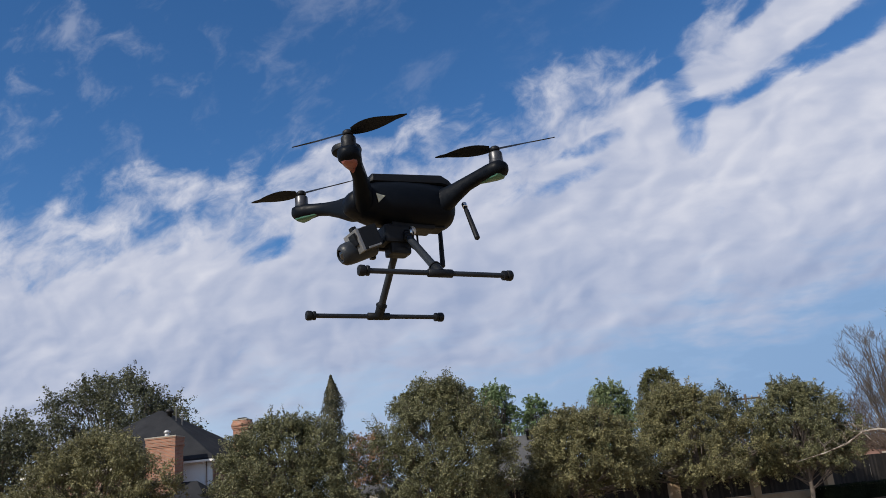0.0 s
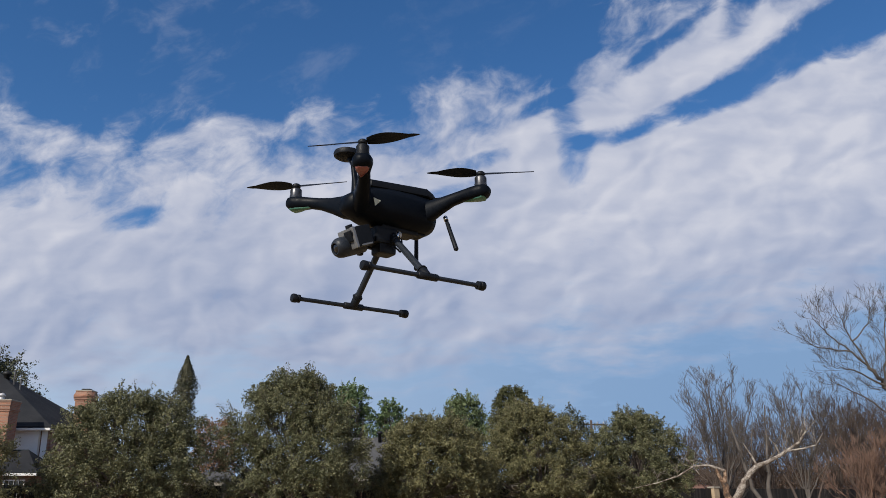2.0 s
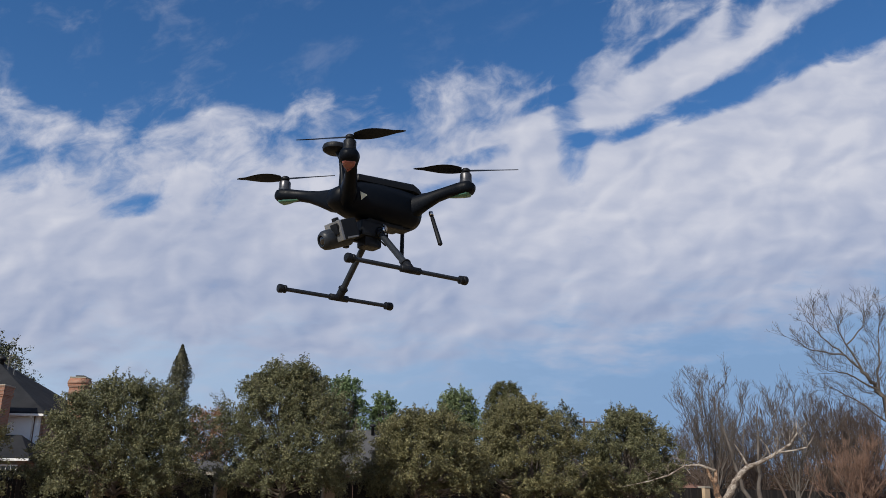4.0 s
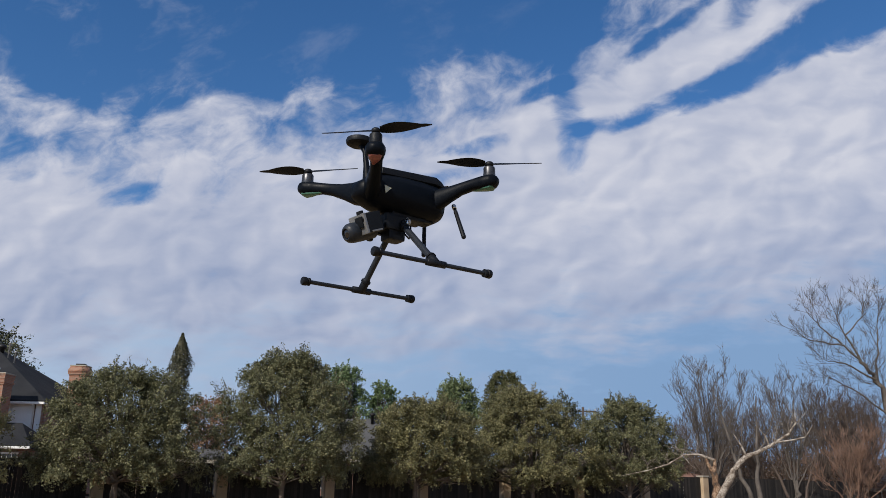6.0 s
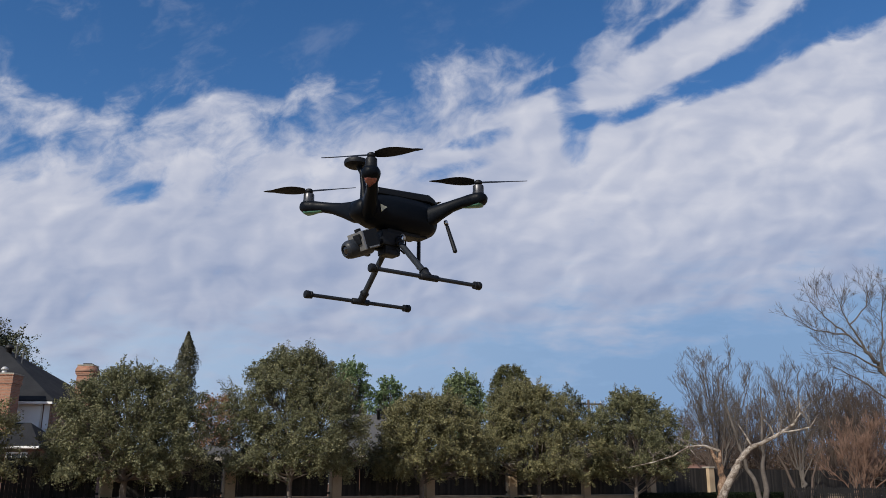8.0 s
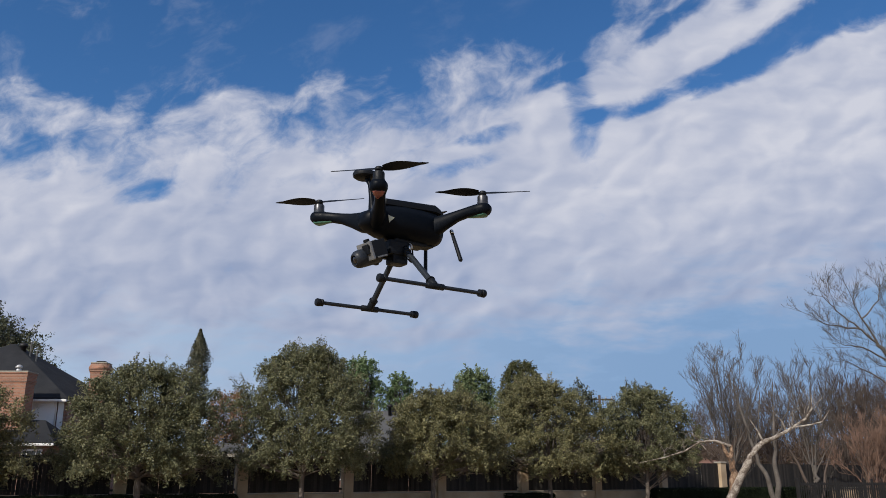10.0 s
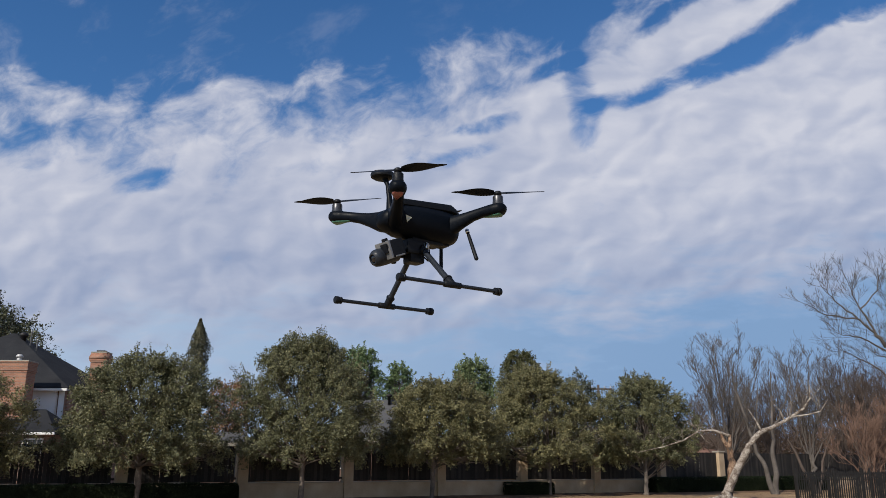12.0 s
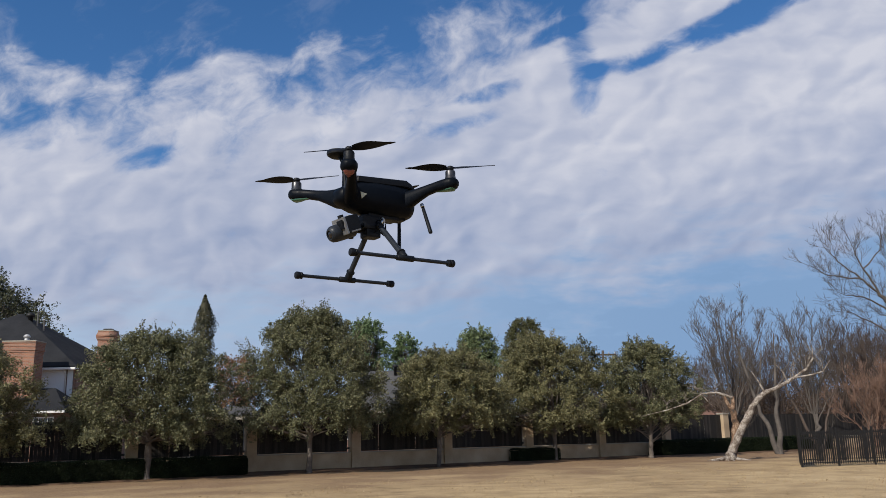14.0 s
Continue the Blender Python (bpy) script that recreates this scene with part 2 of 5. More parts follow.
# hedge greens taken near black: the oaks' shade is put into the colour
M_HEDGE_SHADED = leaf_material("shaded_hedge_leaves", (0.006, 0.010, 0.005), (0.012, 0.018, 0.008), (0.024, 0.030, 0.015), 0.05, 0.06)
M_BRUSH = leaf_material("dry_brush", (0.0421, 0.0281, 0.0209), (0.0782, 0.0531, 0.0392), (0.1265, 0.0874, 0.0651), 0.1)
M_BARK = material("oak_bark", [(0.06, 0.05, 0.042), (0.12, 0.10, 0.085), (0.20, 0.17, 0.145)], 0.9, 3, bump=0.6, fine=30)
M_TWIG = material("grey_twigs", [(0.048, 0.041, 0.036), (0.088, 0.076, 0.067), (0.145, 0.126, 0.112)], 0.9, 2, bump=0.2, fine=20)
M_TWIG_BROWN = material("brown_twigs", [(0.045, 0.033, 0.028), (0.08, 0.06, 0.05), (0.12, 0.09, 0.073)], 0.9, 2, bump=0.2, fine=20)
M_TWIG_RED = material("red_twigs", [(0.10, 0.058, 0.042), (0.17, 0.105, 0.078), (0.23, 0.155, 0.12)], 0.9, 2, bump=0.2, fine=20)
M_SYCAMORE = material("pale_peeling_bark", [(0.085, 0.062, 0.046), (0.21, 0.175, 0.145), (0.37, 0.335, 0.29)], 0.85, 4.5, bump=0.8, fine=18, spread=0.22)
M_STUMP = material("torn_wood", [(0.04, 0.03, 0.024), (0.15, 0.085, 0.05), (0.30, 0.215, 0.15)], 0.9, 4, bump=0.7, fine=25, spread=0.2)
M_WALL = material("tan_stucco", [(0.33, 0.24, 0.155), (0.42, 0.318, 0.212), (0.49, 0.385, 0.27)], 0.9, 0.9, bump=0.5, fine=40, spread=0.28)
M_CAP = material("pale_coping", [(0.25, 0.225, 0.185), (0.34, 0.31, 0.26)], 0.9, 1.5, bump=0.4, fine=30)
M_FENCE = material("dark_stained_boards", [(0.009, 0.008, 0.0075), (0.017, 0.0145, 0.013), (0.03, 0.025, 0.022)], 0.75, 2.0, bump=0.4, fine=18, island=0.5)
M_IRON = material("black_iron", [(0.010, 0.010, 0.011), (0.024, 0.023, 0.023)], 0.55, 3, metal=0.3, bump=0.1)
M_ROOF = material("charcoal_shingles", [(0.013, 0.014, 0.016), (0.022, 0.023, 0.026), (0.034, 0.035, 0.038)], 0.9, 0.8, bump=0.6, fine=9, spec=0.12)
M_ROOF_GREY = material("grey_shingles", [(0.05, 0.05, 0.053), (0.075, 0.075, 0.078), (0.10, 0.099, 0.097)], 0.9, 0.8, bump=0.6, fine=9, spec=0.12)
M_ROOF_RED = material("brown_shingles", [(0.16, 0.085, 0.06), (0.24, 0.13, 0.095)], 0.9, 0.8, bump=0.5, fine=9)
M_SIDING = material("white_siding", [(0.74, 0.75, 0.76), (0.82, 0.82, 0.82)], 0.6, 0.8, bump=0.1, fine=20)
M_TRIM = material("white_trim", [(0.62, 0.61, 0.59), (0.75, 0.74, 0.72)], 0.5, 2.0, bump=0.05)
M_BRICK = brick_material("orange_brick", (0.25, 0.098, 0.055), (0.36, 0.158, 0.092), (0.26, 0.19, 0.145))
M_BRICK_RED = brick_material("red_brick", (0.18, 0.08, 0.052), (0.24, 0.115, 0.075), (0.24, 0.20, 0.17))
M_METAL = material("galvanised_metal", [(0.35, 0.35, 0.36), (0.5, 0.5, 0.5)], 0.5, 6, metal=0.35, bump=0.05)
M_GLASS_DARK = material("dark_window_glass", [(0.012, 0.014, 0.018), (0.03, 0.033, 0.04)], 0.08, 2, bump=0, spec=0.6)
M_WOODPOLE = material("weathered_pole", [(0.045, 0.036, 0.03), (0.08, 0.066, 0.055)], 0.9, 2, bump=0.4, fine=20)
M_MULCH = material("brown_mulch", [(0.050, 0.028, 0.016), (0.10, 0.056, 0.031), (0.17, 0.105, 0.060)], 1.0, 0.8, bump=1.0, fine=14)


def ground_material():
    """Dormant lawn: straw with thatch streaks, worn earth and a few dark leaves."""
    mat = bpy.data.materials.new("dormant_lawn")
    mat.use_nodes = True
    k = Nodes(mat.node_tree)
    b = mat.node_tree.nodes["Principled BSDF"]
    co = k.add("ShaderNodeTexCoord").outputs["Object"]
    wide, mid, fine = k.noise(co, 0.12, 4.0), k.noise(co, 0.9, 5.0, 0.6), k.noise(co, 22.0, 4.0, 0.7)
    f = k.math("ADD", k.math("MULTIPLY", wide, 0.3), k.math("ADD", k.math("MULTIPLY", mid, 0.4), k.math("MULTIPLY", fine, 0.3)))
    straw = k.ramp(f, [(0.38, (0.19, 0.125, 0.062)), (0.47, (0.345, 0.238, 0.118)), (0.54, (0.46, 0.328, 0.170)), (0.63, (0.55, 0.41, 0.23))])
    speck = k.step(k.noise(co, 2.6, 3.0, 0.7), 0.66, 0.72, 0.0, 0.75)
    # fallen oak litter, thick by the wall and scattered out into the lawn
    off = k.dot(co, (0.5113, -0.8594, 0.0))
    reach = k.math("ADD", k.math("DIVIDE", k.math("SUBTRACT", off, -37.12 + 6.0), 9.5), k.math("MULTIPLY", k.math("SUBTRACT", k.noise(co, 0.45, 6.0, 0.70), 0.5), -5.0))
    litter = k.math("MULTIPLY", k.step(reach, 0.0, 1.0, 0.92, 0.0), k.step(fine, 0.30, 0.66, 1.0, 0.62))
    lawn = k.mix(litter, straw, (0.160, 0.088, 0.045))
    k.put(b.inputs["Base Color"], k.mix(speck, lawn, (0.11, 0.085, 0.045)))
    b.inputs["Roughness"].default_value = 0.95
    n = k.add("ShaderNodeBump")
    n.inputs["Strength"].default_value, n.inputs["Distance"].default_value = 0.8, 0.05
    k.put(n.inputs["Height"], fine)
    k.tree.links.new(n.outputs[0], b.inputs["Normal"])
    return mat


M_LAWN = ground_material()
M_STRAW = leaf_material("straw_blades", (0.20, 0.13, 0.06), (0.36, 0.26, 0.14), (0.50, 0.39, 0.22), 0.15)
M_LITTER = leaf_material("oak_litter", (0.060, 0.034, 0.020), (0.130, 0.078, 0.043), (0.220, 0.145, 0.085), 0.1)
M_SHELL = material("satin_black_shell", [(0.0022, 0.0034, 0.0062), (0.0040, 0.0060, 0.0100)], 0.42, 9, bump=0.0, fine=90, spec=0.07)
M_PLASTIC = material("matt_black_plastic", [(0.0034, 0.0044, 0.0065), (0.0065, 0.0080, 0.0115)], 0.5, 20, bump=0.05, fine=300, spec=0.2)
M_CARBON = material("grey_black_tube", [(0.0095, 0.0125, 0.0180), (0.020, 0.0245, 0.0330)], 0.42, 30, bump=0.05, fine=300, spec=0.25)
M_MOTOR = material("dark_motor_metal", [(0.05, 0.05, 0.055), (0.10, 0.10, 0.105)], 0.35, 40, metal=0.8, bump=0.02)
M_SILVER = material("silver_camera_face", [(0.13, 0.135, 0.145), (0.22, 0.225, 0.235)], 0.4, 40, metal=0.3, bump=0.02)
M_CHROME = material("bright_steel", [(0.55, 0.55, 0.56), (0.7, 0.7, 0.7)], 0.25, 40, metal=1.0, bump=0)
M_BADGE = material("pale_badge", [(0.40, 0.42, 0.34), (0.50, 0.52, 0.42)], 0.5, 40, bump=0)
M_LENS = material("lens_glass", [(0.004, 0.004, 0.006), (0.01, 0.01, 0.014)], 0.05, 40, bump=0, spec=0.7)
M_GREEN = lamp_material("green_light_lens", (0.045, 0.125, 0.080), 0.07)
M_RED = lamp_material("red_light_lens", (0.22, 0.075, 0.065), 0.03)


# ---- building helpers ----
def part(name, bm, mat, parent=None, label=""):
    """Links a bmesh as ONE mesh object under a thing or under a part."""
    mesh = bpy.data.meshes.new(name)
    bm.to_mesh(mesh)
    bm.free()
    return part_mesh(name, mesh, mat, parent, label)


def part_mesh(name, mesh, mat, parent=None, label=""):
    if mat and not mesh.materials:
        mesh.materials.append(mat)
    ob = new(name, mesh)
    ob.parent = parent
    if label:
        tagged(ob, label)
    return ob


def thing(name, at, label, category, group="", turn=0.0, kind=""):
    ob = new(name)
    ob.empty_display_size = 0.2
    ob.matrix_basis = Matrix.Translation(at) @ pose(0, 0, 0, 0, 0, turn)
    return tagged(ob, label, category, group, kind)


def raw_mesh(name, verts, faces):
    """A mesh from numpy vertices and equal-sided faces."""
    verts, faces = np.asarray(verts, np.float32), np.asarray(faces, np.int32)
    mesh = bpy.data.meshes.new(name)
    n, side = faces.shape
    mesh.vertices.add(len(verts))
    mesh.vertices.foreach_set("co", verts.ravel())
    mesh.loops.add(n * side)
    mesh.loops.foreach_set("vertex_index", faces.ravel())
    mesh.polygons.add(n)
    mesh.polygons.foreach_set("loop_start", np.arange(0, n * side, side, dtype=np.int32))
    mesh.polygons.foreach_set("loop_total", np.full(n, side, dtype=np.int32))
    mesh.update(calc_edges=True)
    mesh.validate()
    return mesh


def box(bm, size, at=(0, 0, 0), turn=0.0, bevel=0.0):
    """A bevelled box round at, added to bm."""
    r = bmesh.ops.create_cube(bm, size=1.0, matrix=Matrix.Translation(at) @ pose(0, 0, 0, 0, 0, turn) @ Matrix.Diagonal((*size, 1)))
    if bevel:
        edges = list({e for v in r["verts"] for e in v.link_edges})
        bmesh.ops.bevel(bm, geom=edges, offset=bevel, segments=2, affect="EDGES", profile=0.7)
    return bm


def loft(bm, rings, closed=True):
    """Skins rings of equal length into bm, with the ends capped."""
    rows = [[bm.verts.new(p) for p in ring] for ring in rings]
    n = len(rows[0])
    for a, b in zip(rows, rows[1:]):
        for i in range(n):
            f = bm.faces.new((a[i], a[(i + 1) % n], b[(i + 1) % n], b[i]))
            f.smooth = True
    if closed:
        bm.faces.new(rows[0][::-1])
        bm.faces.new(rows[-1])
    bmesh.ops.recalc_face_normals(bm, faces=bm.faces)
    return bm


def ring(centre, axis, ru, rv, n=16, power=2.0, up=Vector((0, 0, 1))):
    """A rounded (super-elliptic) ring round centre, square to axis."""
    axis = Vector(axis).normalized()
    u = axis.cross(up)
    u = u.normalized() if u.length > 1e-4 else Vector((1, 0, 0))
    v = u.cross(axis).normalized()
    out = []
    for i in range(n):
        a = 2 * math.pi * i / n
        c, s = math.cos(a), math.sin(a)
        out.append(Vector(centre) + u * ru * math.copysign(abs(c) ** (2 / power), c) + v * rv * math.copysign(abs(s) ** (2 / power), s))
    return out


def tube(bm, points, radii, n=12):
    """A round bar along points."""
    pts = [Vector(p) for p in points]
    rings = []
    for i, p in enumerate(pts):
        axis = pts[min(i + 1, len(pts) - 1)] - pts[max(i - 1, 0)]
        up = Vector((0, 0, 1)) if abs(axis.normalized().z) < 0.95 else Vector((0, 1, 0))
        rings.append(ring(p, axis, radii[i], radii[i], n, 2.0, up))
    return loft(bm, rings)


def lathe(bm, profile, at=(0, 0, 0), axis=(0, 0, 1), n=20):
    """Turns (radius, height) pairs round an axis."""
    axis = Vector(axis).normalized()
    up = Vector((0, 0, 1)) if abs(axis.z) < 0.95 else Vector((0, 1, 0))
    return loft(bm, [ring(Vector(at) + axis * z, axis, r, r, n, 2.0, up) for r, z in profile])


# ---- trees ----
def branch_mesh(name, branches):
    """Tapered bars, one per branch: (points, radii, sides)."""
    verts, faces, base = [], [], 0
    turn = {s: [(math.cos(2 * math.pi * i / s), math.sin(2 * math.pi * i / s)) for i in range(s)] for s in range(3, 12)}
    for pts, radii, sides in branches:
        pts = [Vector(p) for p in pts]
        last = len(pts) - 1
        for i, p in enumerate(pts):
            ax = (pts[min(i + 1, last)] - pts[max(i - 1, 0)]).normalized()
            u = ax.cross(Vector((0.31, 0.95, 0.05)) if abs(ax.z) > 0.8 else Vector((0, 0, 1))).normalized()
            v = ax.cross(u) * radii[i]
            u *= radii[i]
            verts.extend(p + u * c + v * s for c, s in turn[sides])
        for i in range(last):
            o = base + i * sides
            faces.extend((o + s, o + (s + 1) % sides, o + sides + (s + 1) % sides, o + sides + s) for s in range(sides))
        base += len(pts) * sides
    mesh = raw_mesh(name, np.array([v[:] for v in verts]), faces)
    mesh.polygons.foreach_set("use_smooth", np.ones(len(mesh.polygons), dtype=bool))
    return mesh


def gnarl(points, radii, sides, seed, times=4, rough=0.08):
    """A knotty version of a branch: more rings, uneven girth and line."""
    dice = random.Random(seed)
    pts, out, rad = [Vector(p) for p in points], [], []
    for i in range(len(pts) - 1):
        for j in range(times):
            f = j / times
            r = radii[i] + (radii[i + 1] - radii[i]) * f
            k = rough * r
            out.append(pts[i].lerp(pts[i + 1], f) + Vector((dice.gauss(0, k), dice.gauss(0, k), dice.gauss(0, k) * 0.3)))
            rad.append(r * dice.uniform(1 - rough, 1 + rough))
    return out + [pts[-1]], rad + [radii[-1]], sides


def leaf_mesh(name, rng, centres, normals, size, slim=0.55):
    """One folded, pointed leaf or leaf tuft at each centre."""
    n = len(centres)
    a = rng.normal(size=(n, 3))
    t = np.cross(normals, a)
    t /= np.linalg.norm(t, axis=1, keepdims=True) + 1e-9
    b = np.cross(normals, t)
    s = (size * rng.uniform(0.6, 1.35, n))[:, None]
    fold = normals * s * rng.uniform(-0.25, 0.25, (n, 1))
    v = np.stack([centres - t * s, centres + b * s * slim + fold, centres + t * s, centres - b * s * slim + fold], 1).reshape(-1, 3)
    i = np.arange(n)[:, None] * 4
    f = np.concatenate([i + [0, 1, 2], i + [0, 2, 3]], 1).reshape(-1, 3)
    return raw_mesh(name, v, f)


def unit(rng, n):
    d = rng.normal(size=(n, 3))
    return d / np.linalg.norm(d, axis=1, keepdims=True)


def crown_points(rng, height, bottom, rx, ry, clumps, leaves, clump_r, lean=0.35, tall=0.55, shift=(0, 0), twigs=11):
    """Bough ends in a rounded crown, and leaf places and directions along the twigs that spray from them."""
    zf = ((np.arange(clumps) + rng.uniform(0, 1, clumps)) / clumps) ** 1.05
    prof = (zf + 0.05) ** lean * (1.03 - zf) ** tall
    prof /= ((np.linspace(0, 1, 50) + 0.05) ** lean * (1.03 - np.linspace(0, 1, 50)) ** tall).max()
    ang, rad = np.arange(clumps) * 2.39996 + rng.normal(scale=0.5, size=clumps), np.sqrt(rng.uniform(0.12, 1.0, clumps))
    lobes = 1 + 0.10 * np.sin(3 * ang + rng.uniform(0, 6)) + 0.08 * np.sin(5 * ang + 7 * zf)
    inner = max(height - bottom - clump_r * 0.9, 0.3)
    c = np.stack([shift[0] * zf + np.cos(ang) * (rx - clump_r * 0.8) * prof * rad * lobes, shift[1] * zf + np.sin(ang) * (ry - clump_r * 0.8) * prof * rad * lobes,
                  bottom + clump_r * 0.35 + zf * inner], 1)
    # twigs: outward, rising near the top, drooping near the bottom
    m = clumps * twigs
    own = np.repeat(np.arange(clumps), twigs)
    out = np.stack([np.cos(ang[own]), np.sin(ang[own]), 1.5 * zf[own] - 0.55], 1) * rad[own][:, None]
    way = out * 0.8 + unit(rng, m) * 0.85 + np.array([0, 0, 0.12])
    way /= np.linalg.norm(way, axis=1, keepdims=True)
    reach = clump_r * rng.uniform(0.55, 1.45, m)
    root = c[own] + rng.normal(scale=clump_r * 0.28, size=(m, 3)) * np.array([1, 1, 0.7])
    which = rng.choice(m, leaves, p=reach / reach.sum())
    f = rng.uniform(0.08, 1.0, leaves)
    bow = np.zeros((leaves, 3))
    bow[:, 2] = -0.22 * clump_r * f ** 2
    p = root[which] + way[which] * (reach[which] * f)[:, None] + bow + rng.normal(size=(leaves, 3)) * (clump_r * 0.17 * (1.15 - 0.75 * f))[:, None]
    nrm = unit(rng, leaves) + np.array([0, 0, 0.55]) + out[which] * 0.25
    nrm /= np.linalg.norm(nrm, axis=1, keepdims=True)
    return c, p, nrm


def leafy_tree(name, at, height, bottom, rx, ry, mat, label, seed, clumps=120, leaves=26000, leaf=0.075, clump_r=0.62, trunk_r=0.12,
               sprigs=130, lean=0.18, tall=0.55, bark=None, group="", shift=(0, 0), fork=1.35):
    """A trunk that forks into limbs, and a crown of leaf clumps with gaps and stray shoots."""
    rng = np.random.default_rng(seed)
    tree = thing(name, at, label, "tree", group)
    c, p, nrm = crown_points(rng, height, bottom, rx, ry, clumps, leaves, clump_r, lean, tall, shift)
    # stray shoots that break the outline
    tips = c[rng.choice(clumps, sprigs)]
    out = tips - np.array([0, 0, bottom])
    out = out / (np.linalg.norm(out, axis=1, keepdims=True) + 1e-6) + rng.normal(scale=0.25, size=(sprigs, 3)) + np.array([0, 0, 0.5])
    out /= np.linalg.norm(out, axis=1, keepdims=True)
    reach = clump_r * rng.uniform(0.9, 1.8, sprigs)
    k = 22
    f = rng.uniform(0.5, 1.0, (sprigs, k, 1))
    sp = (tips[:, None] + out[:, None] * reach[:, None, None] * f + rng.normal(scale=0.05, size=(sprigs, k, 3))).reshape(-1, 3)
    p, nrm = np.concatenate([p, sp]), np.concatenate([nrm, unit(rng, len(sp))])
    p[:, 2] = np.maximum(p[:, 2], bottom * 0.75)
    branches = []
    top = np.array([shift[0] * 0.6, shift[1] * 0.6, bottom + (height - bottom) * 0.72])
    z0 = min(fork, bottom)
    stem = [np.array([0, 0, -0.05]), np.array([0.02, 0, 0.12]), np.array([0.03, 0.01, z0]), np.array([0.06, 0.03, bottom + 0.2]) + rng.normal(scale=0.05, size=3), (top + np.array([0, 0, bottom])) / 2 + rng.normal(scale=0.12, size=3), top]
    branches.append(gnarl(stem, [v * trunk_r for v in (1.45, 1.05, 0.9, 0.75, 0.45, 0.12)], 9, seed, 4, 0.10))
    for i in rng.choice(clumps, min(clumps, 46), replace=False):
        z = rng.uniform(z0, max(z0 + 0.3, c[i][2] * 0.75))
        s = np.array([0.03, 0.01, z])
        mid = s + (c[i] - s) * 0.5 + rng.normal(scale=0.14, size=3) - np.array([0, 0, 0.12])
        r = trunk_r * rng.uniform(0.22, 0.5)
        branches.append(([s, mid, c[i]], [r, r * 0.6, r * 0.15], 5))
        for _ in range(3):
            q = c[i] + rng.normal(scale=clump_r * 0.6, size=3)
            branches.append(([mid, (mid + q) / 2 + rng.normal(scale=0.05, size=3), q], [r * 0.45, r * 0.3, r * 0.1], 4))
    for i in range(sprigs):
        branches.append(([tips[i], tips[i] + out[i] * reach[i]], [0.012, 0.005], 3))
    part_mesh("trunk", branch_mesh("trunk", branches[:1]), bark or M_BARK, tree)
    tagged(part_mesh("limb_mass", branch_mesh("limb_mass", branches[1:]), bark or M_BARK, tree), kind="stuff")
    part_mesh("crown", leaf_mesh("crown", rng, p, nrm, leaf), mat, tree)
    return tree


def grow(rng, branches, start, way, length, radius, depth, spread, up, bend=0.16, ratio=0.72, kids=(2, 4)):
    """A bare branch and, from it, smaller ones. rng: a random.Random."""
    g = rng.gauss
    steps = 4 if depth > 1 else 3
    d = Vector(way)
    pts = [Vector(start)]
    for i in range(steps):
        d = (d + Vector((g(0, bend), g(0, bend), g(0, bend) + up * 0.25))).normalized()
        pts.append(pts[-1] + d * (length / steps))
    end = radius * 0.6
    radii = [radius + (end - radius) * i / steps for i in range(steps + 1)]
    branches.append((pts, radii, 3))
    if depth == 0:
        return
    for i in range(rng.randint(*kids)):
        f = rng.uniform(0.3, 1.0) * steps if i else steps - 1e-6
        j = int(f)
        s = pts[j].lerp(pts[j + 1], f - j)
        side = Vector((g(0, 1), g(0, 1), g(0, 1)))
        side = (side - d * side.dot(d)).normalized()
        w = (d + side * (spread * rng.uniform(0.6, 1.3)) + Vector((0, 0, up))).normalized()
        grow(rng, branches, s, w, length * ratio * rng.uniform(0.75, 1.15), max(end * rng.uniform(0.65, 0.95), 0.0085), depth - 1, spread, up, bend, ratio, kids)


def limbed_tree(name, at, label, seed, limbs, mat, twig=1.1, depth=3, every=0.55, group="", up=0.28, spread=0.7, kids=(2, 4), from_part=0.25, thick=0.019):
    """A leafless tree with drawn limbs (points, first and last radius), and twigs growing off each."""
    rng = np.random.default_rng(seed)
    tree = thing(name, at, label, "tree", group)
    stems, fine, dice = [], [], random.Random(seed)
    for pts, r0, r1 in limbs:
        pts = np.asarray(pts, float)
        t = np.linspace(0, 1, len(pts) * 3)
        o = np.linspace(0, 1, len(pts))
        path = np.column_stack([np.interp(t, o, pts[:, i]) for i in range(3)])
        path[1:-1] += rng.normal(scale=0.025 + r1, size=path[1:-1].shape)
        stems.append((path, r0 + (r1 - r0) * t, 8 if r0 > 0.1 else 5))
        length = np.linalg.norm(np.diff(path, axis=0), axis=1).sum()
        for f in np.arange(from_part, 1.0, every / length):
            f = min(f + rng.uniform(0, every / length), 1.0)
            i = min(int(f * (len(path) - 1)), len(path) - 2)
            g = f * (len(path) - 1) - i
            d = path[i + 1] - path[i]
            d /= np.linalg.norm(d) + 1e-9
            side = rng.normal(size=3)
            w = d * 0.8 + side / np.linalg.norm(side) * 0.75 + np.array([0, 0, up])
            grow(dice, fine, path[i] + (path[i + 1] - path[i]) * g, w / np.linalg.norm(w), twig * rng.uniform(0.6, 1.3) * (1.15 - 0.5 * f), thick, depth, spread, up, 0.055, 0.72, kids)
    for i, stem in enumerate(stems):
        part_mesh("limb" if i else "trunk", branch_mesh("limb", [stem]), mat, tree)
    tagged(part_mesh("twig_mass", branch_mesh("twig_mass", fine), mat, tree), kind="stuff")
    return tree


